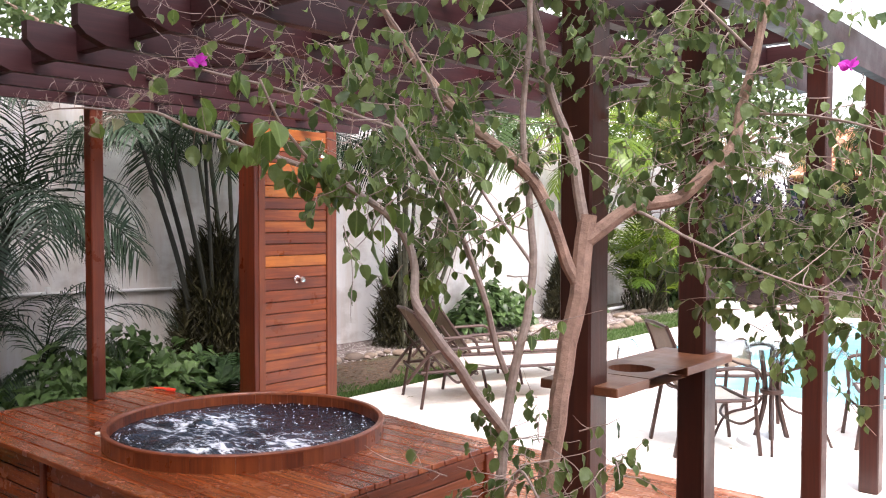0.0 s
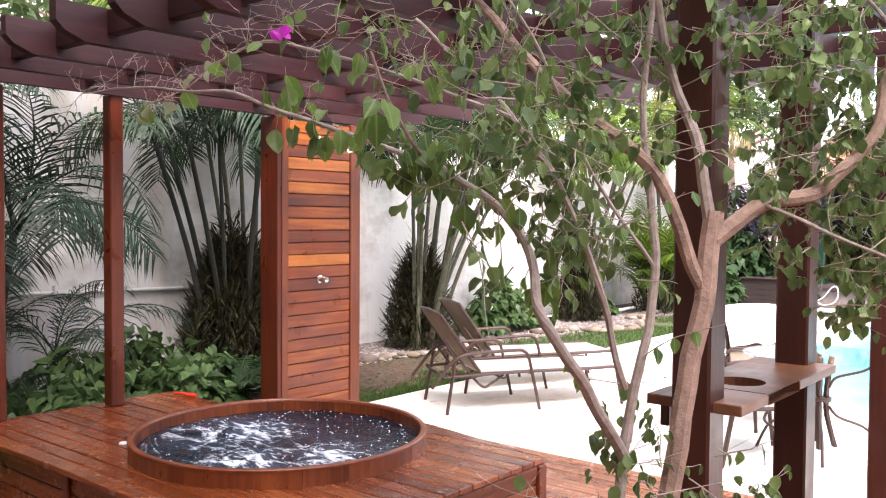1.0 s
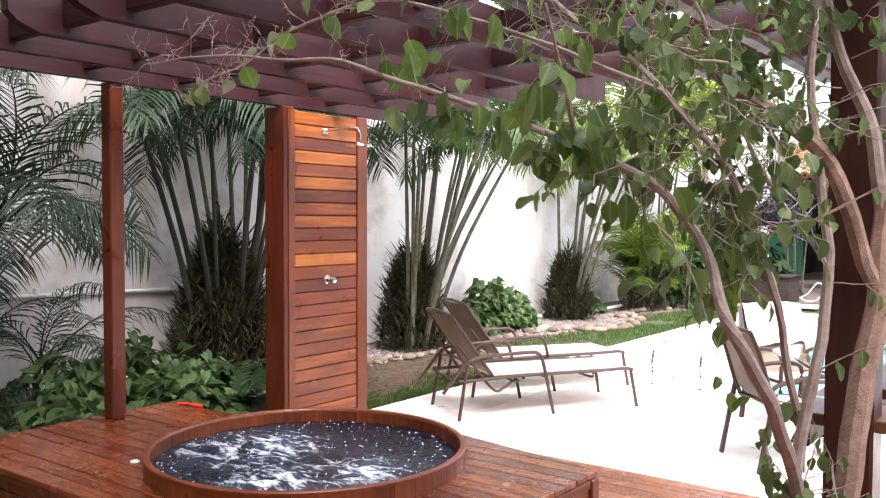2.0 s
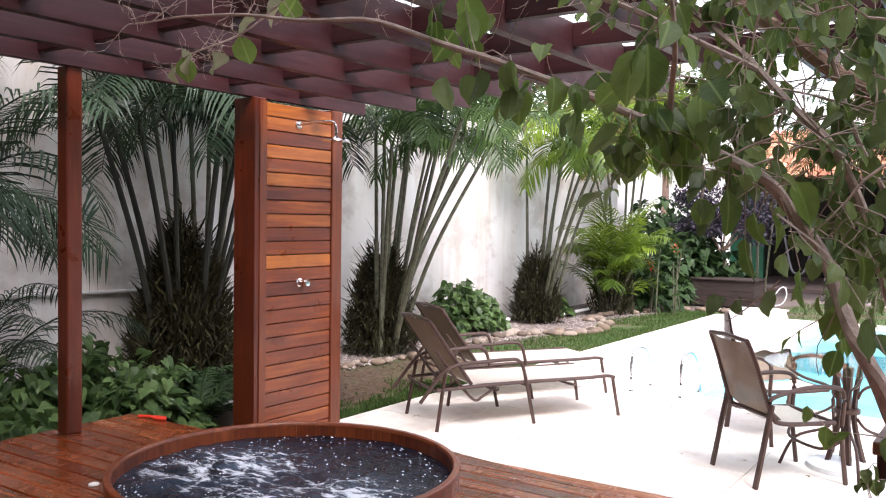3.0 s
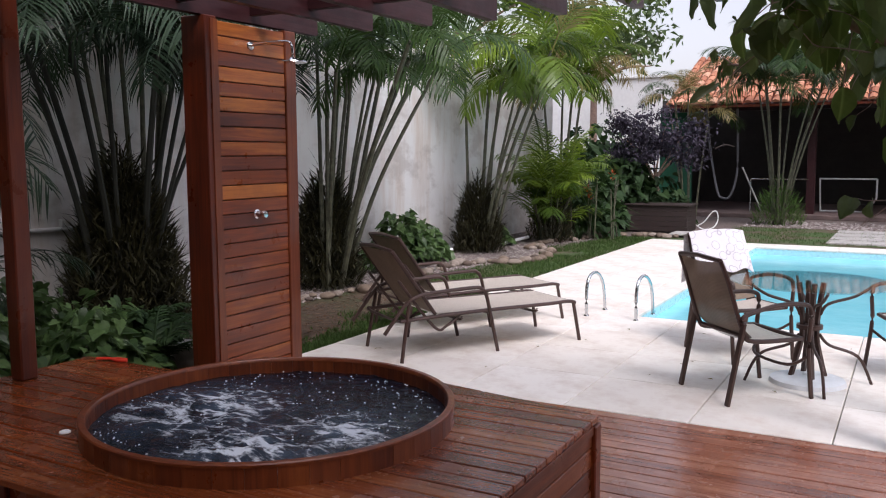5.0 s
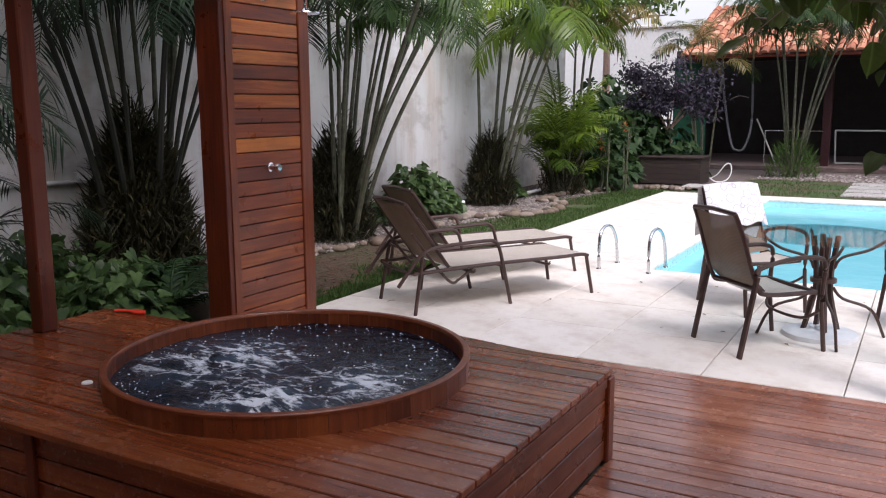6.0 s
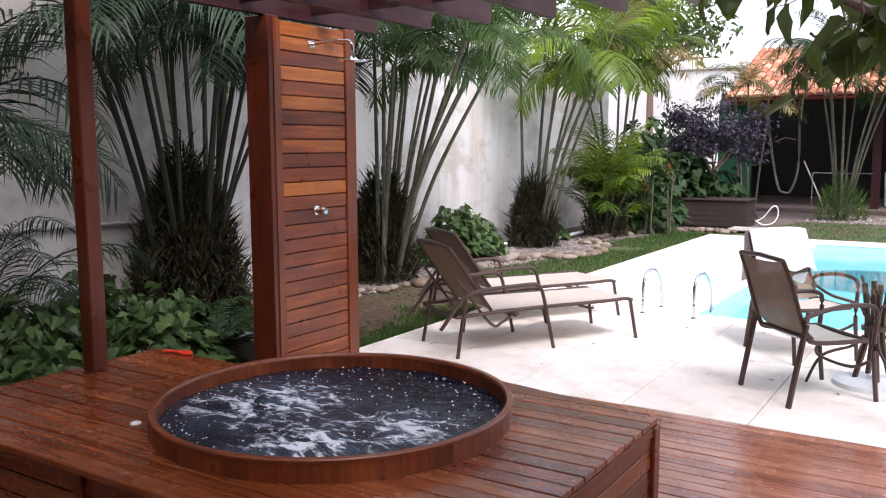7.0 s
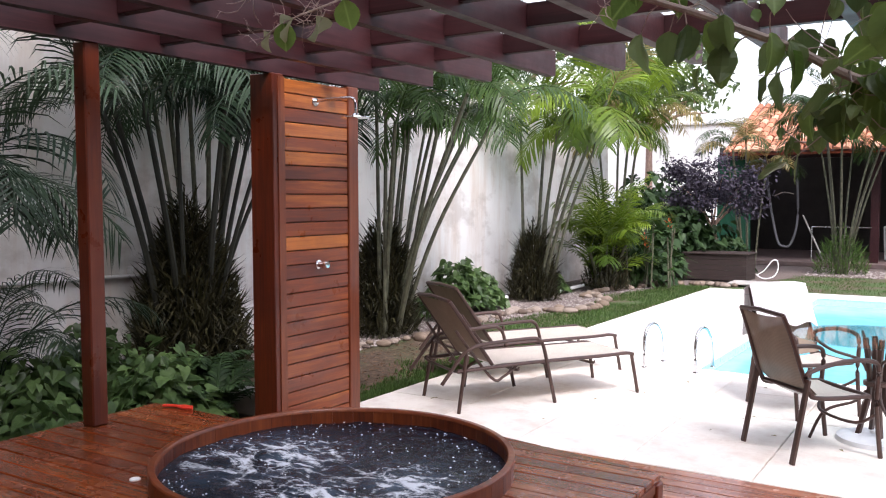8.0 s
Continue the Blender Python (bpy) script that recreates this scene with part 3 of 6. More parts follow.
for _ in range(360):
    a, rr = rng.uniform(0, 2 * math.pi), (TUB_R - 0.06) * math.sqrt(rng.uniform(0.05, 1))
    if rng.random() < 0.35:
        rr = TUB_R - rng.uniform(0.06, 0.2)
    s = rng.uniform(0.002, 0.0075)
    g.put([(TUB.x + rr * math.cos(a) + s * p[0], TUB.y + rr * math.sin(a) + s * p[1], 0.47 + s * p[2] * 1.2) for p in ico], [(0, 1, 2), (0, 2, 3), (0, 3, 4), (0, 4, 5), (0, 5, 1)])
part("bubbles", g, plain("foam_bubble", (0.75, 0.78, 0.82), 0.25), tub, "white foam bubbles", True, "stuff")

solo("tub_button", Geo().lathe([(0.001, 0.01), (0.021, 0.009), (0.025, 0.005), (0.025, 0.0)], 20, Matrix.Translation((-1.985, -1.36, H + 0.002))), WHITE_PAINT, "white round control button set in the deck", "button", smooth=True)
g = Geo().tube(curve([(-2.98, -0.38, H + 0.012), (-2.9, -0.35, H + 0.014), (-2.83, -0.36, H + 0.013), (-2.77, -0.335, H + 0.012)], 5), 0.009, 8)
g.tube(curve([(-2.9, -0.35, H + 0.012), (-2.86, -0.32, H + 0.013), (-2.8, -0.31, H + 0.012)], 4), 0.007, 8)
solo("red_toy", g, RED_PLASTIC, "bright red plastic strip lying on the deck", "toy", smooth=True)


# ---------------------------------------------------------------- shower panel
panel = thing("shower_panel", "tall varnished wooden shower panel with horizontal boards", "shower", (-2.98, 0.98, 0))
PX = -2.89
ZT = 2.57
part("frame_post", Geo().box((PX - 0.2, 0.5, 0), (PX + 0.012, 0.61, 2.578), 0.006), POST, panel)
part("frame_post", Geo().box((PX - 0.2, 1.32, 0), (PX + 0.012, 1.44, ZT), 0.006), FRAME, panel)
part("inner_trim", Geo().box((PX + 0.013, 0.545, 0.02), (PX + 0.02, 0.612, ZT - 0.012), 0.003), FRAME, panel)
part("back_panel", Geo().box((PX - 0.19, 0.61, 0), (PX - 0.16, 1.32, ZT - 0.02)), POST, panel)
STAIN = [0.5, 0.5, 0.5, 0.42, 0.5, 0.55, 0.4, 0.42, 0.45, 0.42, 0.35, 0.25, 0.45, 0.95, 0.45, 0.15, 0.65, 0.5, 0.2, 0.75, 0.5, 0.8, 0.2, 0.8, 0.75]
nb = len(STAIN)
bh = (ZT - 0.06) / nb
for i in range(nb):
    z0 = 0.05 + i * bh
    bd = part("board", Geo().box((PX - 0.025, 0.612, z0), (PX, 1.318, z0 + bh - 0.007), 0.004), PANEL, panel)
    bd.color = (STAIN[i], STAIN[i], STAIN[i], 1)
part("dark_backing", Geo().box((PX - 0.05, 0.612, 0.03), (PX - 0.028, 1.318, ZT - 0.02)), SOIL, panel)
valve = part("valve", Geo().lathe([(0.001, 0.0), (0.034, 0.0), (0.034, 0.006), (0.022, 0.012), (0.016, 0.05), (0.001, 0.052)], 20, Matrix.Translation((PX, 0.97, 1.24)) @ pose(0, 0, 0, 0, 90, 0)), CHROME, panel, "chrome shower valve", True)
part("knob", Geo().lathe([(0.001, 0.045), (0.02, 0.045), (0.029, 0.055), (0.03, 0.075), (0.024, 0.088), (0.001, 0.09)], 18, Matrix.Translation((PX, 0.97, 1.24)) @ pose(0, 0, 0, 0, 90, 0)), CHROME, valve, "", True)
arm = part("shower_arm", Geo().tube(curve([(PX, 0.95, 2.42), (PX + 0.12, 0.95, 2.43), (PX + 0.3, 0.95, 2.43), (PX + 0.355, 0.95, 2.415), (PX + 0.37, 0.95, 2.36), (PX + 0.37, 0.95, 2.31)], 5), 0.011, 10), CHROME, panel, "chrome shower arm", True)
part("flange", Geo().lathe([(0.001, 0.0), (0.034, 0.0), (0.03, 0.01), (0.001, 0.012)], 18, Matrix.Translation((PX, 0.95, 2.42)) @ pose(0, 0, 0, 0, 90, 0)), CHROME, arm, "", True)
part("shower_head", Geo().lathe([(0.001, 0.03), (0.018, 0.028), (0.03, 0.012), (0.1, 0.004), (0.103, -0.004), (0.001, -0.006)], 28, Matrix.Translation((PX + 0.37, 0.95, 2.29))), CHROME, panel, "round chrome rain shower head", True)


# ---------------------------------------------------------------- pergola
pergola = thing("pergola", "dark maroon wooden pergola over the tub and deck", "pergola", (-0.75, -0.1, 0))
ZB = 2.58


def rafter(x):
    """A rafter along y: square tail over the paving, a sloped cut at the south end."""
    prof = [(-2.04, 2.66), (-2.0, 2.62), (-1.9, ZB), (1.745, ZB), (1.755, ZB + 0.008), (1.755, 2.75), (1.75, 2.755), (-2.04, 2.755)]
    w = 0.032
    k = len(prof)
    vs = [(x - w, py, pz) for py, pz in prof] + [(x + w, py, pz) for py, pz in prof]
    fs = [tuple(range(k))[::-1], tuple(range(k, 2 * k))] + [(i, (i + 1) % k, k + (i + 1) % k, k + i) for i in range(k)]
    return Geo().put(vs, fs)


RX, PITCH = -2.94, 0.515
for k in range(10):
    part("rafter", rafter(RX + PITCH * k), BEAM, pergola)
# short noggings between the rafters make up the cross beams
for by in (-1.76, -1.06, -0.38, 0.31, 1.0):
    for k in range(9):
        part("cross_beam", Geo().box((RX + PITCH * k + 0.033, by - 0.03, ZB + 0.05), (RX + PITCH * (k + 1) - 0.033, by + 0.03, 2.752), 0.004), BEAM_X, pergola)
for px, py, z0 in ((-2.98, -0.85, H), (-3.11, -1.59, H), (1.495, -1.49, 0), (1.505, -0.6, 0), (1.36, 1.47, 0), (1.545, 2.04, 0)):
    # east posts get the backlit copy of the wood
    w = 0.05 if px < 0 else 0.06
    part("post", Geo().box((px - w, py - w, z0), (px + w, py + w, 2.585 if px < 0 else 2.75), 0.008), POST if px < 0 else POST_SHADE, pergola)

counter = thing("bar_counter", "small wooden bar counter with a round bottle hole between pergola posts", "counter", (1.55, -1.05, 1.15))
HX, HY = 1.49, -1.14
hole = [(HX + 0.085 * math.cos(2 * math.pi * i / 24), HY + 0.085 * math.sin(2 * math.pi * i / 24)) for i in range(24)]
def square(i):
    a = 2 * math.pi * i / 24
    c, s_ = math.cos(a), math.sin(a)
    f = 1 / max(abs(c), abs(s_))
    return (HX + 0.15 * c * f, HY + 0.15 * s_ * f)
vs, fs = [], []
for z in (1.185, 1.22):
    vs += [(*p, z) for p in hole] + [(*square(i), z) for i in range(24)]
for i in range(24):
    j = (i + 1) % 24
    fs += [(48 + i, 72 + i, 72 + j, 48 + j), (i, j, 24 + j, 24 + i), (i, 48 + i, 48 + j, j)]
part("top", Geo().put(vs, fs), COUNTER, counter, "square of the top with a round hole")
part("top_board", Geo().box((1.342, -1.52, 1.187), (1.64, HY - 0.152, 1.219), 0.003), COUNTER, counter)
part("top_board", Geo().box((1.342, HY + 0.152, 1.187), (1.64, -0.56, 1.219), 0.003), COUNTER, counter)
# apron shaded by colour, like the east posts
part("apron", Geo().box((1.34, -1.42, 1.1), (1.37, -0.68, 1.184), 0.004), POST_SHADE, counter)


# ---------------------------------------------------------------- furniture
def lounger():
    ob = thing("sun_lounger", "brown metal sun lounger with sand-coloured sling and raised back", "lounger", group="loungers by the pool")
    r, w, zs = 0.016, 0.33, 0.355
    for s in (-1, 1):
        y = s * w
        part("side_rail", Geo().tube(curve([(-0.06, y, zs - 0.02), (0.6, y, zs), (1.35, y, zs), (1.58, y, zs + 0.005), (1.66, y, zs - 0.012)], 5), r, 8), BRONZE, ob, smooth=True)
        part("leg", Geo().tube([(1.64, y, zs - 0.01), (1.7, y + s * 0.015, 0.0)], r, 8), BRONZE, ob, smooth=True)
        part("leg", Geo().tube([(0.02, y, 0.48), (-0.06, y + s * 0.02, 0.0)], r, 8), BRONZE, ob, smooth=True)
        part("armrest", Geo().tube(curve([(0.84, y + s * 0.02, 0.0), (0.76, y + s * 0.02, zs), (0.72, y + s * 0.02, 0.5), (0.68, y + s * 0.02, 0.545), (0.6, y + s * 0.02, 0.56), (0.2, y + s * 0.02, 0.545), (0.06, y + s * 0.02, 0.52), (-0.02, y, 0.46), (-0.12, y, 0.34), (-0.2, y, 0.24)], 5), r, 8), BRONZE, ob, smooth=True)
        part("back_rail", Geo().tube([(0.26, y * 0.96, zs + 0.01), (-0.12, y * 0.96, 0.9)], r, 8), BRONZE, ob, smooth=True)
        part("prop", Geo().tube(curve([(0.5, y * 0.9, zs - 0.02), (0.38, y * 0.9, zs - 0.1), (0.26, y * 0.9, zs - 0.1), (-0.06, y * 0.9, 0.66)], 5), 0.012, 8), BRONZE, ob, smooth=True)
    for x, z in ((1.66, zs - 0.012), (0.78, zs - 0.03), (-0.05, zs - 0.03), (0.5, zs - 0.06), (1.25, zs - 0.06)):
        dip = 0.0 if x > 1.6 else 0.03
        part("crossbar", Geo().tube(curve([(x, -w, z + dip), (x, -w * 0.8, z), (x, w * 0.8, z), (x, w, z + dip)], 4), 0.012, 8), BRONZE, ob, smooth=True)
    part("top_bar", Geo().tube([(-0.12, -w * 0.96, 0.9), (-0.135, 0, 0.92), (-0.12, w * 0.96, 0.9)], r, 8), BRONZE, ob, smooth=True)
    def sheet(p0, p1, sag, n=8):
        vs = []
        for i in range(n + 1):
            t = i / n
            for j in range(5):
                u = -1 + j / 2
                x, z = p0[0] + (p1[0] - p0[0]) * t, p0[1] + (p1[1] - p0[1]) * t
                vs.append((x, u * (w - 0.02), z - sag * (1 - u * u) * math.sin(math.pi * t)))
        fs = [(i * 5 + j, i * 5 + j + 1, i * 5 + j + 6, i * 5 + j + 5) for i in range(n) for j in range(4)]
        k = len(vs)
        vs += [(x, y, z - 0.006) for x, y, z in vs]
        return Geo().put(vs, fs + [tuple(q + k for q in f)[::-1] for f in fs])
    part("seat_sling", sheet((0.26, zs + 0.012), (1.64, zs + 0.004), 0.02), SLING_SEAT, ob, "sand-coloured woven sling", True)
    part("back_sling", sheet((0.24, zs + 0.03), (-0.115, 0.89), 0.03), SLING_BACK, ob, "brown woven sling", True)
    return ob


def chair():
    ob = thing("patio_chair", "brown metal patio chair with woven sling seat and high back", "chair", group="chairs round the glass table")
    r, w = 0.016, 0.28
    for s in (-1, 1):
        y = s * w
        part("back_post", Geo().box((-0.012, -0.02, 0), (0.012, 0.02, 0.56), 0.004, pose(-0.36, y, 0, 0, 11, 0)), BRONZE, ob)
        part("back_rail", Geo().tube(curve([(0.22, y * 0.94, 0.415), (-0.16, y * 0.94, 0.42), (-0.25, y * 0.94, 0.5), (-0.36, y * 0.9, 0.82), (-0.42, y * 0.86, 0.965)], 5), r, 8), BRONZE, ob, smooth=True)
        part("front_leg", Geo().tube(curve([(0.3, y, 0.0), (0.26, y, 0.35), (0.27, y, 0.58), (0.22, y, 0.65), (0.0, y, 0.655), (-0.24, y, 0.6), (-0.27, y, 0.55)], 6), r, 8), BRONZE, ob, smooth=True)
    part("stretcher", Geo().tube(curve([(0.27, -w, 0.3), (0.18, -0.18, 0.22), (0.18, 0.18, 0.22), (0.27, w, 0.3)], 5), 0.011, 8), BRONZE, ob, smooth=True)
    part("seat_bar", Geo().tube([(0.22, -w * 0.94, 0.415), (0.235, 0, 0.41), (0.22, w * 0.94, 0.415)], r, 8), BRONZE, ob, smooth=True)
    part("back_bar", Geo().tube([(-0.22, -w, 0.45), (-0.22, w, 0.45)], 0.014, 8), BRONZE, ob, smooth=True)
    part("top_bar", Geo().tube([(-0.42, -w * 0.86, 0.965), (-0.435, 0, 0.98), (-0.42, w * 0.86, 0.965)], r, 8), BRONZE, ob, smooth=True)
    def sheet(line, half):
        vs, k = [], 6
        for i, (x, z) in enumerate(line):
            for j in range(k + 1):
                u = -1 + 2 * j / k
                vs.append((x + 0.0, u * half[i], z - 0.02 * (1 - u * u)))
        fs = [(i * (k + 1) + j, i * (k + 1) + j + 1, (i + 1) * (k + 1) + j + 1, (i + 1) * (k + 1) + j) for i in range(len(line) - 1) for j in range(k)]
        b = len(vs)
        vs += [(x - 0.004, y, z - 0.004) for x, y, z in vs]
        return Geo().put(vs, fs + [tuple(q + b for q in f)[::-1] for f in fs])
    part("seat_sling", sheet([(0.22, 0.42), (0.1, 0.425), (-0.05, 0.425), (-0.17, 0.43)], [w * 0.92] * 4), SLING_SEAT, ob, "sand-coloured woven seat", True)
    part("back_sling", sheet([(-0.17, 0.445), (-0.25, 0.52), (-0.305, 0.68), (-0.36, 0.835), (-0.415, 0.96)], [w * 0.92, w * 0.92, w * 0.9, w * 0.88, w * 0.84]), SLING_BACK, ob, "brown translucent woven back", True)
    return ob


L1 = lounger()
LDIR = math.degrees(math.atan2(0.84, 0.545))
L1.matrix_basis = pose(-2.545, 2.19, 0, 0, 0, LDIR)
copy_thing(L1, pose(-3.02, 3.05, 0, 0, 0, LDIR + 1))
C1 = chair()
C1.matrix_basis = pose(0.28, 2.42, 0, 0, 0, 45)
copy_thing(C1, pose(0.03, 3.55, 0, 0, 0, -44))
copy_thing(C1, pose(1.35, 3.45, 0, 0, 0, 205))

TC = Vector((0.62, 2.86, 0))
table = thing("glass_table", "round glass patio table on a bronze metal frame", "table", TC)
m = Matrix.Translation(TC)
top = part("tabletop", Geo().lathe([(0.02, 0.738), (0.555, 0.738), (0.56, 0.742), (0.555, 0.746), (0.02, 0.746)], 64, m, True), GLASS, table, "clear glass top")
top.visible_shadow = False
for i in range(4):
    q = m @ pose(0, 0, 0, 0, 0, 20 + 90 * i)
    part("leg", Geo().tube(curve([(0.085, 0, 0.737), (0.06, 0, 0.56), (0.05, 0, 0.42), (0.06, 0, 0.28), (0.13, 0, 0.0)], 4), 0.02, 4, q), BRONZE, table)
    part("bracket", Geo().tube(curve([(0.07, 0, 0.5), (0.12, 0, 0.58), (0.3, 0, 0.64), (0.42, 0, 0.72)], 5), 0.011, 8, q), BRONZE, table, smooth=True)
    part("foot", Geo().tube(curve([(0.07, 0, 0.36), (0.14, 0, 0.28), (0.34, 0, 0.2), (0.44, 0, 0.0)], 5), 0.011, 8, q), BRONZE, table, smooth=True)
part("collar", Geo().lathe([(0.028, 0.4), (0.09, 0.4), (0.09, 0.43), (0.028, 0.43)], 24, m, True), BRONZE, table, "", True)
solo("umbrella_base", Geo().lathe([(0.001, 0.075), (0.03, 0.075), (0.04, 0.06), (0.2, 0.045), (0.255, 0.03), (0.265, 0.0), (0.001, 0.0)], 40, m), BASE_WHITE, "round pale grey umbrella base under the table", "umbrella base", smooth=True)

# towel over the back of the chair that stands by the pool
tq = pose(0.03, 3.55, 0, 0, 0, -44)
vs, rows_, cols = [], 16, 16
for i in range(rows_ + 1):
    t = i / rows_
    for j in range(cols + 1):
        u = -1 + 2 * j / cols
        drop = abs(t - 0.45)
        side = 1 if t < 0.45 else -1
        x = -0.425 + side * (0.03 + drop * (0.4 if side > 0 else 0.04)) + 0.012 * noise.noise((u * 4, t * 5, 1))
        z = 1.016 - drop * 0.78 * (1 + 0.12 * noise.noise((u * 2, 0.5, t))) - 0.02 * abs(u) ** 3
        vs.append((x, u * 0.27 + 0.012 * noise.noise((t * 6, u * 3, 2)), z))
fs = [(i * (cols + 1) + j, i * (cols + 1) + j + 1, (i + 1) * (cols + 1) + j + 1, (i + 1) * (cols + 1) + j) for i in range(rows_) for j in range(cols)]
b = len(vs)
vs += [(x + 0.006, y, z + 0.004) for x, y, z in vs]
solo("towel", Geo().put(vs, fs + [tuple(q + b for q in f)[::-1] for f in fs], tq), TOWEL, "white patterned towel hung over a chair back", "towel", smooth=True)

for (ax, ay), (bx, by) in (((-1.66, 4.55), (-1.6, 4.97)), ((-1.14, 4.54), (-1.08, 4.95))):
    rail = thing("pool_rail", "polished steel grab rail at the pool edge", "rail", (ax, ay, 0), "pool ladder rails")
    def along(t, z):
        return (ax + (bx - ax) * t, ay + (by - ay) * t, z)
    part("hoop", Geo().tube(curve([along(0, 0.0), along(0.0, 0.27), along(0.12, 0.39), along(0.4, 0.43), along(0.7, 0.38), along(0.9, 0.25), along(1, 0.0)], 6), 0.016, 12), STEEL, rail, smooth=True)
    for t in (0, 1):
        part("flange", Geo().lathe([(0.001, 0.012), (0.022, 0.012), (0.026, 0.0)], 18, Matrix.Translation(along(t, 0.001))), STEEL, rail, "", True)


# ---------------------------------------------------------------- plants
def frond(length, e0, e1, pairs, leaf, rnd, blade=0.014):
    """A feather palm frond that starts at the origin along x and arches over."""
    g = Geo()
    n = 12
    pts, p, step = [], Vector((0, 0, 0)), length / n
    side = rnd.uniform(-0.12, 0.12)
    for i in range(n + 1):
        t = i / n
        pts.append(p.copy())
        a = radians(e0 + (e1 - e0) * t ** 1.15)
        p = p + Vector((math.cos(a), side * t, math.sin(a))) * step
    g.tube(pts, [0.011 * (1 - 0.85 * i / n) + 0.0015 for i in range(n + 1)], 4, caps=False)
    for k in range(pairs):
        t = 0.16 + 0.84 * (k + rnd.random() * 0.4) / pairs
        f = t * n
        i = min(int(f), n - 1)
        base = pts[i].lerp(pts[i + 1], f - i)
        d = (pts[i + 1] - pts[i]).normalized()
        out = Vector((0, 1, 0))
        up = d.cross(out) * -1
        ll = leaf * math.sin(math.pi * (0.12 + 0.82 * t)) ** 0.7 * rnd.uniform(0.85, 1.1)
        for s in (-1, 1):
            v = (d * rnd.uniform(0.62, 0.85) + out * s * 0.75 + up * rnd.uniform(0.05, 0.35)).normalized()
            w = v.cross(up).normalized() * blade
            a = base + v * ll * 0.4
            b = base + v * ll * 0.78 - Vector((0, 0, 0.1 * ll))
            c = base + v * ll * 1.0 - Vector((0, 0, (0.26 + rnd.random() * 0.12) * ll))
            g.put([base - w * 0.4, base + w * 0.4, a - w, a + w, b - w * 0.75, b + w * 0.75, c], [(0, 1, 3, 2), (2, 3, 5, 4), (4, 5, 6)])
    return g


prnd = random.Random(11)
FRONDS = {}
# bright is the sunlit copy of the leaf, deep the shaded one
for key, mat, blade, pairs in (("mid", PALM_LEAF, 0.012, 30), ("bright", PALM_SUNLIT, 0.016, 27), ("deep", PALM_SHADE, 0.0088, 32), ("dry", PALM_DRY, 0.013, 27)):
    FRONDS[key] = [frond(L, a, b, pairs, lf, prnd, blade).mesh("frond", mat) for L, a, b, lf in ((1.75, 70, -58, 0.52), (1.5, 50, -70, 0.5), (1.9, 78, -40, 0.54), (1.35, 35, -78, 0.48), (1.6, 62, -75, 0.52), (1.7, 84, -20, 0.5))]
FRONDS["upright"] = [frond(L, a, b, 24, lf, prnd).mesh("frond", PALM_SUNLIT) for L, a, b, lf in ((1.7, 84, 5, 0.52), (1.5, 76, -25, 0.5), (1.8, 88, 25, 0.52), (1.3, 66, -35, 0.46), (1.55, 80, -15, 0.5))]


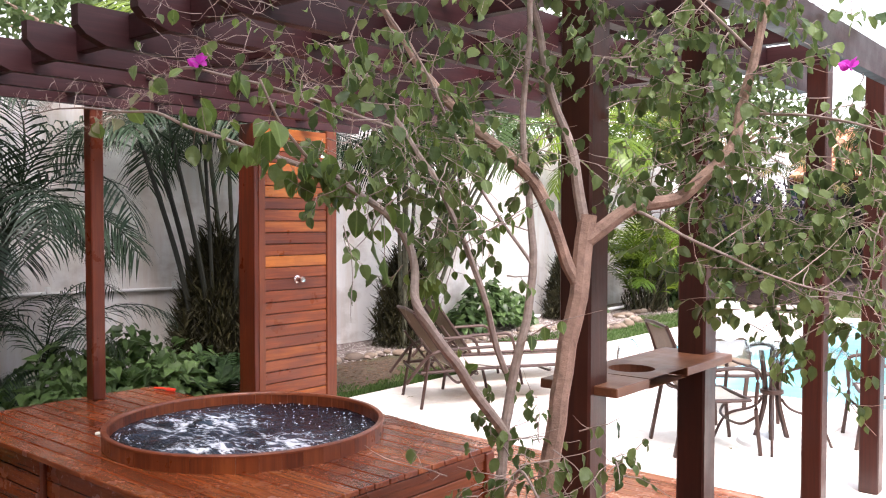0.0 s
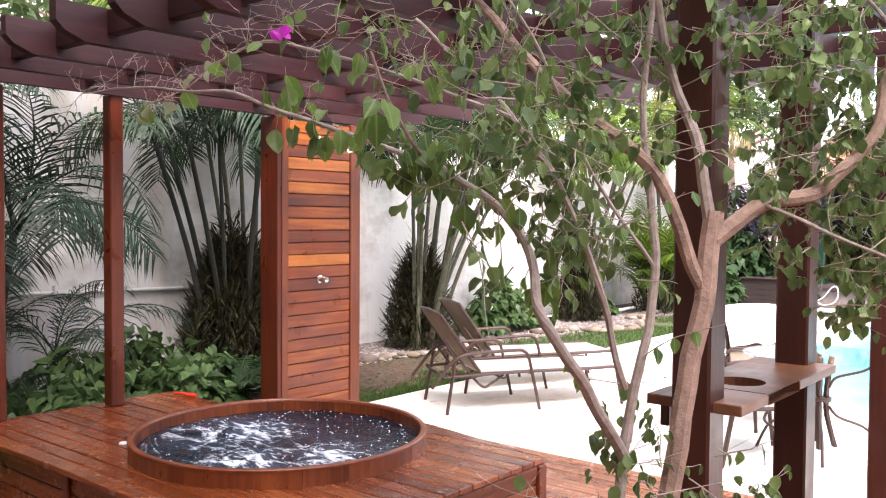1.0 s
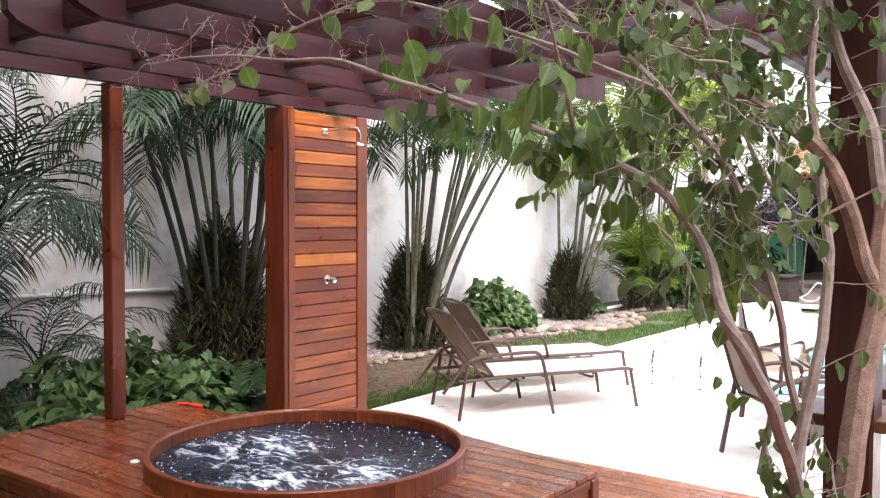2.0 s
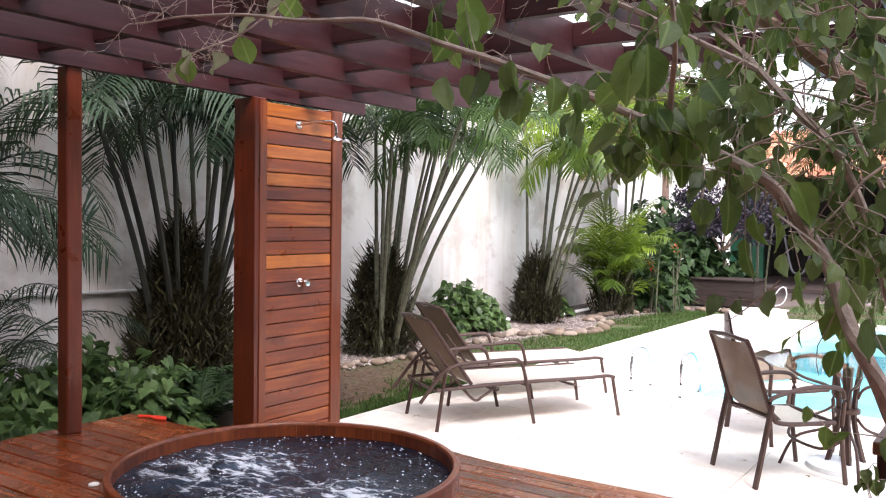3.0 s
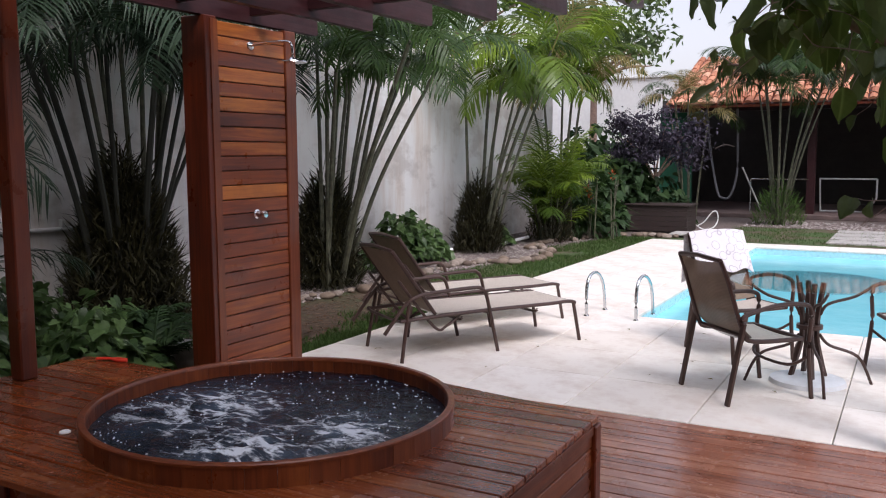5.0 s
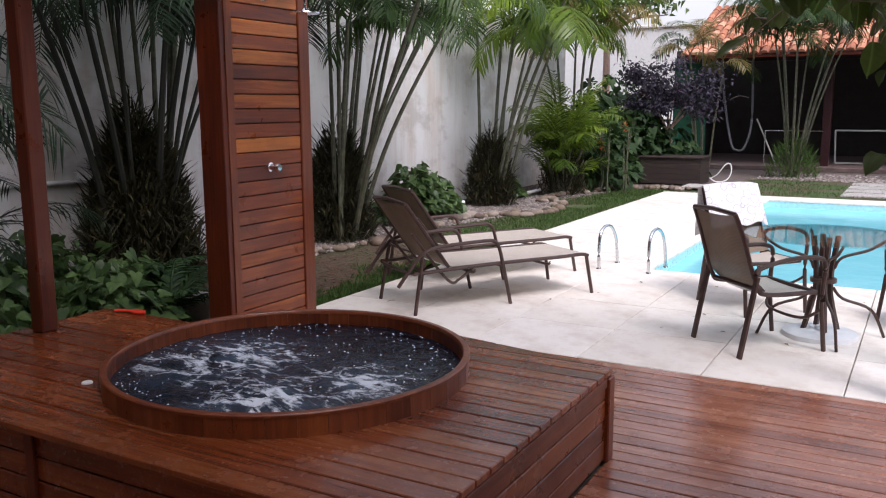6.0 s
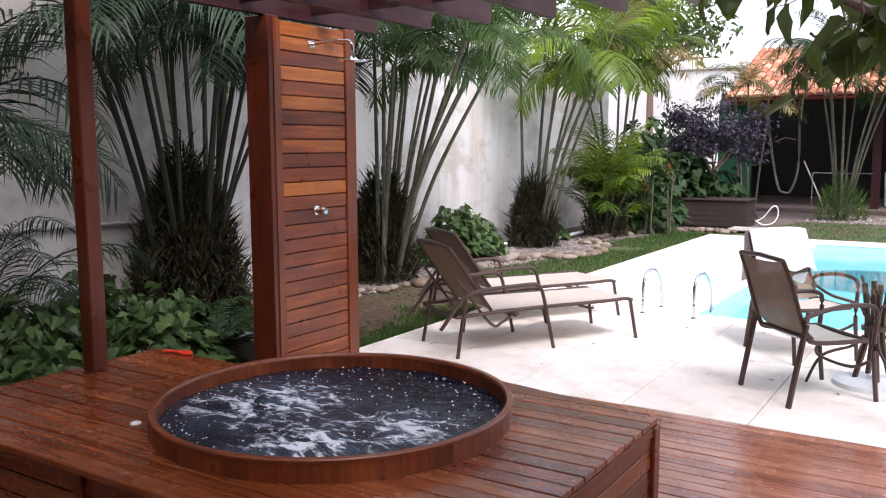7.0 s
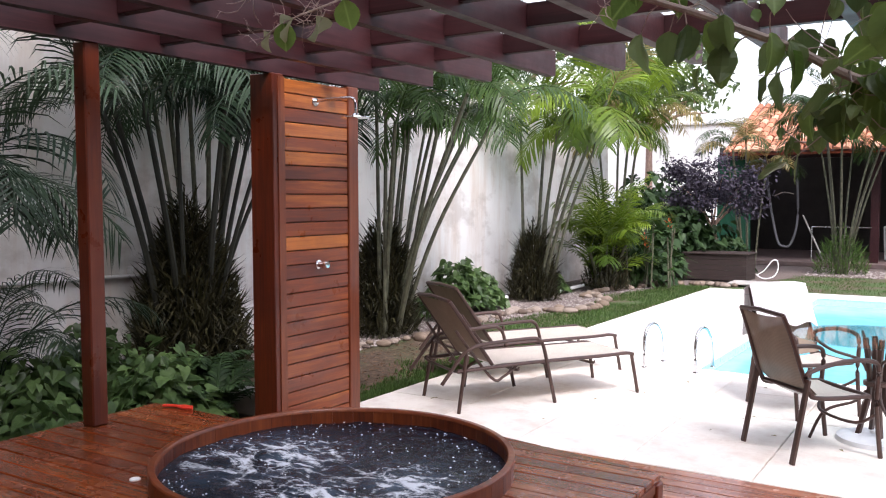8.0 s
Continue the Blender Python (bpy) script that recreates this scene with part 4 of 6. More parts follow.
def palm(name, label, at, canes, height, lean, tone, cane_mat, seed, toward=None, fronds=5, size=1.0, brush=None, dry=0.0, spread=0.22, brush_mat=BRUSH):
    """A clump of slender palm canes, each with a crown of fronds."""
    rnd = random.Random(seed)
    ob = thing(name, label, "palm", at, "palms along the wall")
    base = Vector(at)
    for c in range(canes):
        az = 2 * math.pi * (c + rnd.uniform(-0.3, 0.3)) / canes
        if toward is not None:
            az = radians(toward) + (c / max(1, canes - 1) - 0.5) * math.pi * 0.95 + rnd.uniform(-0.2, 0.2)
        u = Vector((math.cos(az), math.sin(az), 0))
        h = rnd.uniform(*height)
        ln = math.tan(radians(rnd.uniform(*lean)))
        p0 = base + u * rnd.uniform(0.05, spread)
        p1 = p0 + u * h * ln * 0.4 + Vector((0, 0, h * 0.5))
        p2 = p0 + u * h * ln * 1.0 + Vector((0, 0, h))
        if p2.x < -5.9:
            p2.x = -5.85 + rnd.uniform(0, 0.1)
            p0.x = max(p0.x, -5.8)
            p1 = p0.lerp(p2, 0.5)
        pts = curve([p0, p1, p2], 6)
        r0 = rnd.uniform(0.019, 0.03)
        cane = part("cane", Geo().tube(pts, [r0 * (1.25 - 0.45 * i / (len(pts) - 1)) * (1.0 + 0.06 * (i % 2)) for i in range(len(pts))], 7), cane_mat, ob, smooth=True)
        for k in range(fronds):
            fa = 2 * math.pi * (k + rnd.uniform(-0.25, 0.25)) / fronds + az
            key = "dry" if rnd.random() < dry else tone
            fr = part("frond", rnd.choice(FRONDS[key]), None, ob)
            sc = size * rnd.uniform(0.8, 1.12)
            out = Vector((math.cos(fa), math.sin(fa), 0))
            if p2.x + out.x * 1.0 * sc < -5.95:
                fa = math.pi - fa if abs(out.y) < 0.9 else fa * 0.97
            fr.matrix_parent_inverse = Matrix.Identity(4)
            fr.matrix_basis = Matrix.Translation(pts[-1] - base - Vector((0, 0, 0.04))) @ pose(0, 0, 0, rnd.uniform(-18, 18), rnd.uniform(-14, 12), math.degrees(fa)) @ Matrix.Scale(sc, 4)
    if brush:
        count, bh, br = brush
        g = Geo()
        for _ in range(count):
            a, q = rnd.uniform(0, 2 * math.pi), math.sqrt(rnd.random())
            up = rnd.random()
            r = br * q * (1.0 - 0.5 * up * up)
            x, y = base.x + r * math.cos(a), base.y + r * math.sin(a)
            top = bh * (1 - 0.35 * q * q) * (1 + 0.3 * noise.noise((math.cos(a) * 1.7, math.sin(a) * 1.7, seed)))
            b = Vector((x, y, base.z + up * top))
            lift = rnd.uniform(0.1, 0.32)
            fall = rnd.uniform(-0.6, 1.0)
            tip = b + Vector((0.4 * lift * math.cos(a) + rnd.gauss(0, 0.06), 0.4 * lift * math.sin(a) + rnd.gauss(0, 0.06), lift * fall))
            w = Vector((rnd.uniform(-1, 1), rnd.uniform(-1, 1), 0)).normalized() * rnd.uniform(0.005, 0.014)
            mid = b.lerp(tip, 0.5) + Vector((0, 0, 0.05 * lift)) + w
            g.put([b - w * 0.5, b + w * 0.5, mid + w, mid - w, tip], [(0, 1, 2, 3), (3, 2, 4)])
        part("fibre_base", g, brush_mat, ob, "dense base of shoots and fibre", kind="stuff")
    return ob


# the next palms by the wall take the shaded leaf and cane colours
palm("areca_palm", "tall areca palm clump with dark shaded base beside the wall", (-5.35, 1.9, 0.0), 9, (2.4, 3.0), (4, 24), "deep", CANE_SHADE, 21, toward=-16, fronds=5, brush=(13000, 1.6, 0.56), spread=0.5)
palm("areca_palm", "areca palm with low drooping fronds in shade", (-5.3, -0.9, 0.0), 6, (1.4, 3.0), (4, 16), "deep", CANE_SHADE, 22, toward=0, fronds=5, size=1.05)
palm("areca_palm", "shaded areca palm with drooping fronds against the wall", (-5.45, -2.2, 0.0), 6, (1.2, 2.9), (4, 16), "deep", CANE_SHADE, 33, toward=15, fronds=5, size=1.05)
palm("areca_palm", "low young palm with fronds over the leafy bed", (-4.85, -0.5, 0.0), 3, (0.3, 0.7), (6, 24), "deep", CANE_SHADE, 29, fronds=5, size=0.7)
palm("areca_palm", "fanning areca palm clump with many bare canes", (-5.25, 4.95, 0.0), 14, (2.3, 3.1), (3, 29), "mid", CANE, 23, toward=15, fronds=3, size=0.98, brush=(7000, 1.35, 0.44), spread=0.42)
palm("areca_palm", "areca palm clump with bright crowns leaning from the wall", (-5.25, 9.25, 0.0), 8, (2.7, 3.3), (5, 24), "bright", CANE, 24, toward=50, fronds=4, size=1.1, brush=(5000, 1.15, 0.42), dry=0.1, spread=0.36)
palm("areca_palm", "bushy bright green palm with fronds from the ground", (-4.75, 11.3, 0.0), 12, (0.2, 0.9), (4, 22), "upright", CANE, 25, fronds=3, size=1.0, brush=(1600, 0.9, 0.45))
palm("areca_palm", "tall sunlit areca palm rising over the wall", (-5.2, 12.9, 0.0), 7, (2.8, 3.7), (3, 16), "bright", CANE, 26, fronds=5, size=1.05, dry=0.15)
palm("areca_palm", "palm with pale straight canes and strappy leaves at its foot", (-1.5, 17.1, 0.0), 9, (2.8, 3.7), (4, 17), "mid", CANE, 27, fronds=6, size=1.1, brush=(1500, 0.95, 0.55), dry=0.12, brush_mat=SHOOTS)
palm("areca_palm", "tall palm beyond the garden wall", (-7.6, 2.5, 0.0), 6, (3.4, 4.4), (3, 14), "bright", CANE, 28, fronds=6, size=1.2)
palm("areca_palm", "tall palm beyond the garden wall", (-7.9, -2.2, 0.0), 6, (3.2, 4.2), (3, 14), "bright", CANE, 30, fronds=6, size=1.2)
palm("areca_palm", "yellowing palm by the tiled house", (-3.4, 16.6, 0.0), 4, (2.4, 3.0), (3, 14), "mid", CANE, 31, fronds=4, size=0.8, dry=0.35)


def leaf_shape(L, W, fold=0.25, droop=0.25):
    """A pointed oval leaf along x, folded on its midrib, with a wavy edge."""
    prof = [(0.0, 0.03), (0.06, 0.36), (0.18, 0.76), (0.36, 1.0), (0.56, 0.98), (0.74, 0.74), (0.89, 0.36), (1.0, 0.0)]
    vs, fs = [], []
    for k, (t, w) in enumerate(prof):
        z = -droop * L * t * t
        wave = 0.05 * W * math.sin(k * 2.1 + L * 90)
        for u in (-1, -0.5, 0, 0.5, 1):
            vs.append((t * L, u * w * W / 2, z + fold * w * W / 2 * abs(u) ** 1.6 + wave * u * abs(u)))
    for i in range(len(prof) - 1):
        for q in range(4):
            a = 5 * i + q
            fs.append((a, a + 5, a + 6, a + 1))
    return vs, fs


def simple_leaf(L, W, droop=0.3):
    return [(0, 0, 0), (0.35 * L, -W / 2, 0.06 * L), (0.35 * L, W / 2, 0.06 * L), (0.4 * L, 0, -0.02 * L), (L, 0, -droop * L)], [(0, 1, 3), (0, 3, 2), (1, 4, 3), (3, 4, 2)]


def heart_leaf(L, W, droop=0.25, fold=0.2):
    """A broad arrow-shaped leaf along x with two lobes at its stalk."""
    rim = ((-0.1, 0.26), (0.04, 0.46), (0.24, 0.5), (0.48, 0.38), (0.74, 0.18))
    def at(t, u):
        return (t * L, u * W, fold * abs(u) * W - droop * L * max(t, 0) ** 2)
    vs = [at(0.06, 0), at(0.4, 0), at(1.0, 0)] + [at(t, u) for t, u in rim] + [at(t, -u) for t, u in rim]
    fs = []
    for k, flip in ((3, False), (8, True)):
        for f in ((0, k, k + 1), (0, k + 1, k + 2), (0, k + 2, 1), (1, k + 2, k + 3), (1, k + 3, k + 4), (1, k + 4, 2)):
            fs.append(f if flip else f[::-1])
    return vs, fs


def leaf_heap(name, label, category, mat, spots, count, size, seed, stems=None):
    """Many leaves spread over soft mounds: (x, y, z, radius, height)."""
    rnd = random.Random(seed)
    g = Geo()
    area = sum(s[3] ** 2 for s in spots)
    for x, y, z, r, h in spots:
        for _ in range(int(count * r * r / area)):
            a, q = rnd.uniform(0, 2 * math.pi), math.sqrt(rnd.random())
            px, py = x + r * q * math.cos(a), y + r * q * math.sin(a)
            pz = z + h * (1 - q * q) * rnd.uniform(0.45, 1.0) + rnd.uniform(0.0, 0.12) * h
            L = rnd.uniform(*size)
            vs, fs = heart_leaf(L, L * rnd.uniform(0.7, 0.95), rnd.uniform(0.1, 0.4), rnd.uniform(-0.05, 0.4))
            g.put(vs, fs, pose(px, py, pz, rnd.uniform(-30, 30), rnd.uniform(-10, 60), math.degrees(a) + rnd.uniform(-60, 60)))
    return solo(name, g, mat, label, category, "stuff")


leaf_heap("ground_cover", "variegated arrow-shaped leaves carpeting the shaded bed", "ground cover", COVER,
          [(-3.9, 0.3, 0.05, 0.55, 0.5), (-4.3, -0.4, 0.05, 0.7, 0.6), (-3.75, -0.8, 0.05, 0.5, 0.42), (-4.2, -1.6, 0.05, 0.8, 0.5), (-4.9, 0.5, 0.05, 0.6, 0.65), (-3.7, -1.9, 0.05, 0.55, 0.4), (-4.5, 0.95, 0.05, 0.45, 0.5), (-4.5, -2.8, 0.05, 0.8, 0.5)], 4300, (0.065, 0.145), 41)
leaf_heap("shrub", "low variegated shrub against the white wall", "shrub", COVER, [(-5.45, 7.1, 0.05, 0.48, 0.78), (-5.5, 7.8, 0.05, 0.42, 0.55), (-5.5, 10.3, 0.05, 0.35, 0.35), (-5.4, 6.5, 0.05, 0.35, 0.45)], 950, (0.1, 0.19), 42)
leaf_heap("undergrowth", "dark broad-leaved undergrowth behind the bed", "undergrowth", FERN, [(-4.6, 12.6, 0.05, 0.7, 0.8), (-4.3, 14.8, 0.05, 0.8, 1.6), (-5.2, 14.2, 0.05, 0.9, 2.0), (-5.6, 16.5, 0.05, 1.2, 2.4), (-4.6, 13.5, 0.05, 0.65, 1.4), (-3.7, 15.3, 0.05, 0.7, 1.1), (-4.6, 15.6, 0.05, 0.8, 1.9)], 3200, (0.12, 0.26), 43)

# ferns beside the shower panel
frnd = random.Random(5)
fern_mesh = [frond(0.55, 70, -25, 18, 0.13, frnd, 0.009).mesh("fern_frond", FERN) for _ in range(3)]
for fx, fy in ((-4.05, 0.95), (-3.75, 0.75), (-4.35, 1.25)):
    fern = thing("fern", "small green fern beside the shower panel", "fern", (fx, fy, 0.03), "ferns in the bed")
    for k in range(16):
        fr = part("frond", frnd.choice(fern_mesh), None, fern)
        fr.matrix_parent_inverse = Matrix.Identity(4)
        fr.matrix_basis = pose(0, 0, 0, frnd.uniform(-15, 15), frnd.uniform(-20, 15), k * 22.5 + frnd.uniform(-9, 9)) @ Matrix.Scale(frnd.uniform(0.75, 1.35), 4)

# heliconia stems with orange flowers among the palms
hel = thing("heliconia", "heliconia stems with orange flower bracts", "flowering plant", (-4.1, 12.0, 0))
hr = random.Random(3)
for k in range(12):
    bx, by, hh = -4.1 + hr.uniform(-0.35, 0.35), 12.0 + hr.uniform(-0.5, 0.5), hr.uniform(0.5, 1.25)
    part("stem", Geo().tube([(bx, by, 0.03), (bx + hr.uniform(-0.1, 0.15), by + hr.uniform(-0.1, 0.1), hh)], 0.012, 5), CANE, hel)
    if k % 5 == 0:
        g = Geo()
        for j in range(7):
            vs, fs = simple_leaf(0.12, 0.035, -0.1)
            g.put(vs, fs, pose(bx + 0.03, by, hh - 0.02 + 0.025 * j, 0, -30, j * 137))
        part("flower", g, FLAME, hel, "orange flower bract", kind="stuff")
g = Geo()
for k in range(26):
    vs, fs = simple_leaf(hr.uniform(0.4, 0.7), hr.uniform(0.1, 0.16), 0.5)
    g.put(vs, fs, pose(-4.1 + hr.uniform(-0.4, 0.4), 12.0 + hr.uniform(-0.5, 0.5), hr.uniform(0.35, 1.2), hr.uniform(-20, 20), hr.uniform(-60, -10), hr.uniform(0, 360)))
part("foliage", g, PALM_LEAF, hel, kind="stuff")


def tree(name, label, at, trunk_h, crown, count, leaf, mat, seed, bark=BARK, r0=0.1):
    """A tapered trunk with limbs and a ragged crown of leaf clumps."""
    rnd = random.Random(seed)
    ob = thing(name, label, "tree", at)
    b = Vector(at)
    top = b + Vector((rnd.uniform(-0.2, 0.2), rnd.uniform(-0.2, 0.2), trunk_h))
    part("trunk", Geo().tube(curve([b, b.lerp(top, 0.5) + Vector((0.06, 0.04, 0)), top], 5), [r0 * (1 - 0.05 * i) for i in range(11)], 8), bark, ob, smooth=True)
    rx, ry, rz = crown
    g = Geo()
    for k in range(9):
        a = k * 2.4 + rnd.random()
        tip = top + Vector((rx * 0.8 * math.cos(a), ry * 0.8 * math.sin(a), rz * rnd.uniform(0.2, 1.5)))
        part("limb", Geo().tube(curve([top - Vector((0, 0, 0.1)), top.lerp(tip, 0.5) + Vector((0, 0, 0.1 * rz)), tip], 4), [r0 * 0.5 * (1 - 0.1 * i) for i in range(9)], 6), bark, ob, smooth=True)
    clumps = []
    for _ in range(max(12, count // 60)):
        a, q, e = rnd.uniform(0, 2 * math.pi), rnd.random() ** 0.4, rnd.uniform(-0.5, 1)
        clumps.append((top + Vector((rx * q * math.cos(a), ry * q * math.sin(a), rz * (0.8 + 0.9 * e * q))), rnd.uniform(0.18, 0.4) * rx))
    for _ in range(count):
        c, r = rnd.choice(clumps)
        p = c + Vector((rnd.gauss(0, 1), rnd.gauss(0, 1), rnd.gauss(0, 0.7))) * r * 0.5
        L = rnd.uniform(*leaf)
        vs, fs = simple_leaf(L, L * 0.5)
        g.put(vs, fs, pose(*p, rnd.uniform(-60, 60), rnd.uniform(-50, 60), rnd.uniform(0, 360)))
    part("crown", g, mat, ob, "uneven leafy crown", kind="stuff")
    return ob


tree("purple_shrub", "dark purple-leaved shrub tree by the house", (-3.75, 15.2, 0.0), 1.15, (0.95, 0.85, 0.8), 5200, (0.07, 0.13), PURPLE, 51, r0=0.05)
tree("shade_tree", "green tree behind the tiled house", (-9.5, 27, 0.0), 4.2, (2.6, 2.6, 2.0), 2600, (0.2, 0.4), FAR_LEAF, 52, r0=0.2)
tree("shade_tree", "green tree behind the tiled house", (2.5, 28, 0.0), 4.6, (3.4, 2.8, 2.2), 3000, (0.2, 0.4), FAR_LEAF, 53, r0=0.2)
tree("shade_tree", "green tree beside the far lawn", (4.0, 16.8, 0.0), 2.4, (2.0, 1.8, 1.6), 3200, (0.12, 0.24), FAR_LEAF, 54, r0=0.14)
tree("shade_tree", "green tree beyond the garden wall", (-9.5, 10.5, 0.0), 3.6, (2.4, 2.6, 1.7), 2600, (0.15, 0.3), FAR_LEAF, 55, r0=0.16)
tree("shade_tree", "leafy tree beyond the garden wall", (-9.6, -3.6, 0.0), 3.4, (2.2, 2.4, 1.6), 2600, (0.15, 0.3), FAR_LEAF, 57, r0=0.16)
tree("shade_tree", "leafy tree beyond the garden wall", (-9.8, 3.6, 0.0), 3.6, (2.4, 2.4, 1.6), 2600, (0.15, 0.3), FAR_LEAF, 58, r0=0.16)
tree("shade_tree", "green tree beyond the garden wall", (-11, 18, 0.0), 4.2, (3, 3, 2.0), 2400, (0.2, 0.35), FAR_LEAF, 56, r0=0.18)


# ---------------------------------------------------------------- climber in front of the deck
climber = thing("bougainvillea", "bougainvillea with bare pale branches, green leaves and magenta flowers", "bougainvillea", (1.42, -1.8, 0))
crnd = random.Random(77)
STEMS = [
    ("trunk", 0.034, [(1.42, -1.8, 0.0), (1.46, -1.76, 0.5), (1.51, -1.73, 0.95), (1.57, -1.68, 1.45), (1.6, -1.64, 1.78)], 0.03),
    ("limb", 0.026, [(1.6, -1.65, 1.7), (1.68, -1.55, 1.79), (1.82, -1.42, 1.85), (1.93, -1.32, 2.0), (1.96, -1.25, 2.25), (2.02, -1.2, 2.7)], 0.013),
    ("limb", 0.021, [(1.58, -1.67, 1.55), (1.5, -1.76, 1.84), (1.41, -1.806, 1.954), (1.322, -1.819, 2.025), (1.224, -1.817, 2.108), (1.122, -1.81, 2.2), (1.008, -1.77, 2.294), (0.85, -1.7, 2.43), (0.6, -1.6, 2.65)], 0.013),
    ("limb", 0.02, [(1.59, -1.65, 1.76), (1.56, -1.66, 1.95), (1.47, -1.67, 2.2), (1.4, -1.7, 2.55), (1.36, -1.72, 2.8)], 0.008),
    ("stem", 0.02, [(1.43, -1.84, 0.1), (1.44, -1.88, 0.7), (1.45, -1.87, 1.16), (1.5, -1.8, 1.6), (1.45, -1.78, 2.0), (1.46, -1.75, 2.6)], 0.008),
    ("branch", 0.0165, [(1.46, -1.88, 1.1), (1.47, -2.08, 1.3), (1.44, -2.21, 1.46), (1.41, -2.235, 1.54), (1.364, -2.19, 1.635), (1.297, -2.19, 1.744), (1.246, -2.25, 1.816), (1.111, -2.27, 1.891), (1.05, -2.34, 1.922), (0.97, -2.43, 1.96), (0.836, -2.517, 2.014), (0.666, -2.573, 2.074), (0.47, -2.62, 2.1), (0.28, -2.68, 2.115), (0.16, -2.72, 2.11)], 0.0014),
    ("branch", 0.01, [(1.45, -1.87, 1.3), (1.42, -1.98, 1.6), (1.349, -2.05, 1.846), (1.27, -2.046, 1.945), (1.174, -2.04, 2.05), (1.06, -2.02, 2.15), (0.93, -2.0, 2.25), (0.8, -2.0, 2.36)], 0.005),
    ("branch", 0.006, [(1.19, -2.04, 2.03), (0.98, -2.3, 2.14), (0.78, -2.49, 2.21), (0.45, -2.36, 2.26), (0.07, -2.2, 2.27), (-0.04, -2.25, 2.19), (-0.15, -2.33, 2.135), (-0.3, -2.26, 2.106)], 0.0014),
    ("branch", 0.006, [(1.1, -2.29, 1.9), (1.15, -2.42, 1.955), (1.19, -2.53, 2.02), (1.2, -2.6, 2.12)], 0.003),
    ("branch", 0.006, [(1.5, -1.8, 1.62), (1.35, -1.9, 1.9), (1.25, -2.05, 2.25), (1.1, -2.15, 2.5)], 0.003),
    ("branch", 0.006, [(1.7, -1.54, 1.8), (1.95, -1.62, 1.7), (2.2, -1.6, 1.6), (2.4, -1.55, 1.55)], 0.002),
    ("branch", 0.006, [(1.95, -1.28, 2.1), (2.15, -1.3, 2.08), (2.4, -1.25, 2.0), (2.6, -1.2, 1.85)], 0.002),
    ("branch", 0.006, [(1.44, -1.86, 0.9), (1.6, -2.0, 1.05), (1.75, -2.1, 1.0), (1.9, -2.12, 0.92)], 0.002),
    ("branch", 0.006, [(1.96, -1.24, 2.3), (1.85, -1.4, 2.45), (1.7, -1.5, 2.6), (1.55, -1.6, 2.7)], 0.002),
]
lines = []
for name, r0, pts, r1 in STEMS:
    c = curve(pts, 6)
    c = [p + Vector((noise.noise(p * 7), noise.noise(p * 7 + Vector((9, 0, 0))), noise.noise(p * 7 + Vector((0, 9, 0))))) * min(0.012, r0) for p in c]
    part(name, Geo().tube(c, [r0 + (r1 - r0) * i / (len(c) - 1) for i in range(len(c))], 8 if r0 > 0.015 else 6), BARK if r0 > 0.02 else TWIG, climber, smooth=True)
    lines.append((name, r0, c))

LEAVES = []
for L, W, fo, dr in ((0.085, 0.062, 0.2, 0.2), (0.075, 0.055, 0.35, 0.4), (0.09, 0.064, 0.15, 0.1), (0.065, 0.048, 0.5, 0.3)):
    LEAVES.append(leaf_shape(L, W, fo, dr))
LEAF_MESH = [Geo().put(*l).mesh("leaf", BUSH_VEIN, True) for l in LEAVES]
DRY_LEAF = Geo().put(*leaf_shape(0.075, 0.05, 0.9, 0.45)).mesh("leaf", FADED, True)
twigs, stuff = Geo(), Geo()
made = 0


def set_leaf(p, az, big):
    global made
    if p.y < -2.1 and (p.z < 1.56 or p.y < -2.62):
        return
    m = pose(*p, crnd.uniform(-50, 50), crnd.uniform(25, 88), math.degrees(az) + crnd.uniform(-80, 80)) @ Matrix.Scale(crnd.uniform(0.5, 1.1) * big, 4)
    if made < 240 and p.y < -1.85:
        made += 1
        ob = part("leaf", crnd.choice(LEAF_MESH), None, climber)
        ob.matrix_parent_inverse = climber.matrix_basis.inverted()
        ob.matrix_basis = m
    else:
        stuff.put(*crnd.choice(LEAVES), m)


def sprout(p, d, length, leaves, depth, big=1.0, fork=0.35, fine=1.0):
    """A thin twig that wanders, forks and carries leaves."""
    pts = [p]
    for _ in range(5):
        d = (d + Vector((crnd.gauss(0, 0.17), crnd.gauss(0, 0.17), crnd.gauss(0, 0.15)))).normalized()
        pts.append(pts[-1] + d * length / 5)
    twigs.tube(pts, [0.0019 * fine * (1 - 0.13 * i) * (1.2 if depth else 0.75) for i in range(6)], 4, caps=False)
    for q in pts[1:]:
        if depth and crnd.random() < fork:
            sprout(q, (d + Vector((crnd.gauss(0, 0.8), crnd.gauss(0, 0.8), crnd.gauss(0, 0.7)))).normalized(), length * 0.55, leaves, depth - 1, big, fork, fine)
        if crnd.random() < leaves:
            set_leaf(q, math.atan2(d.y, d.x), big)


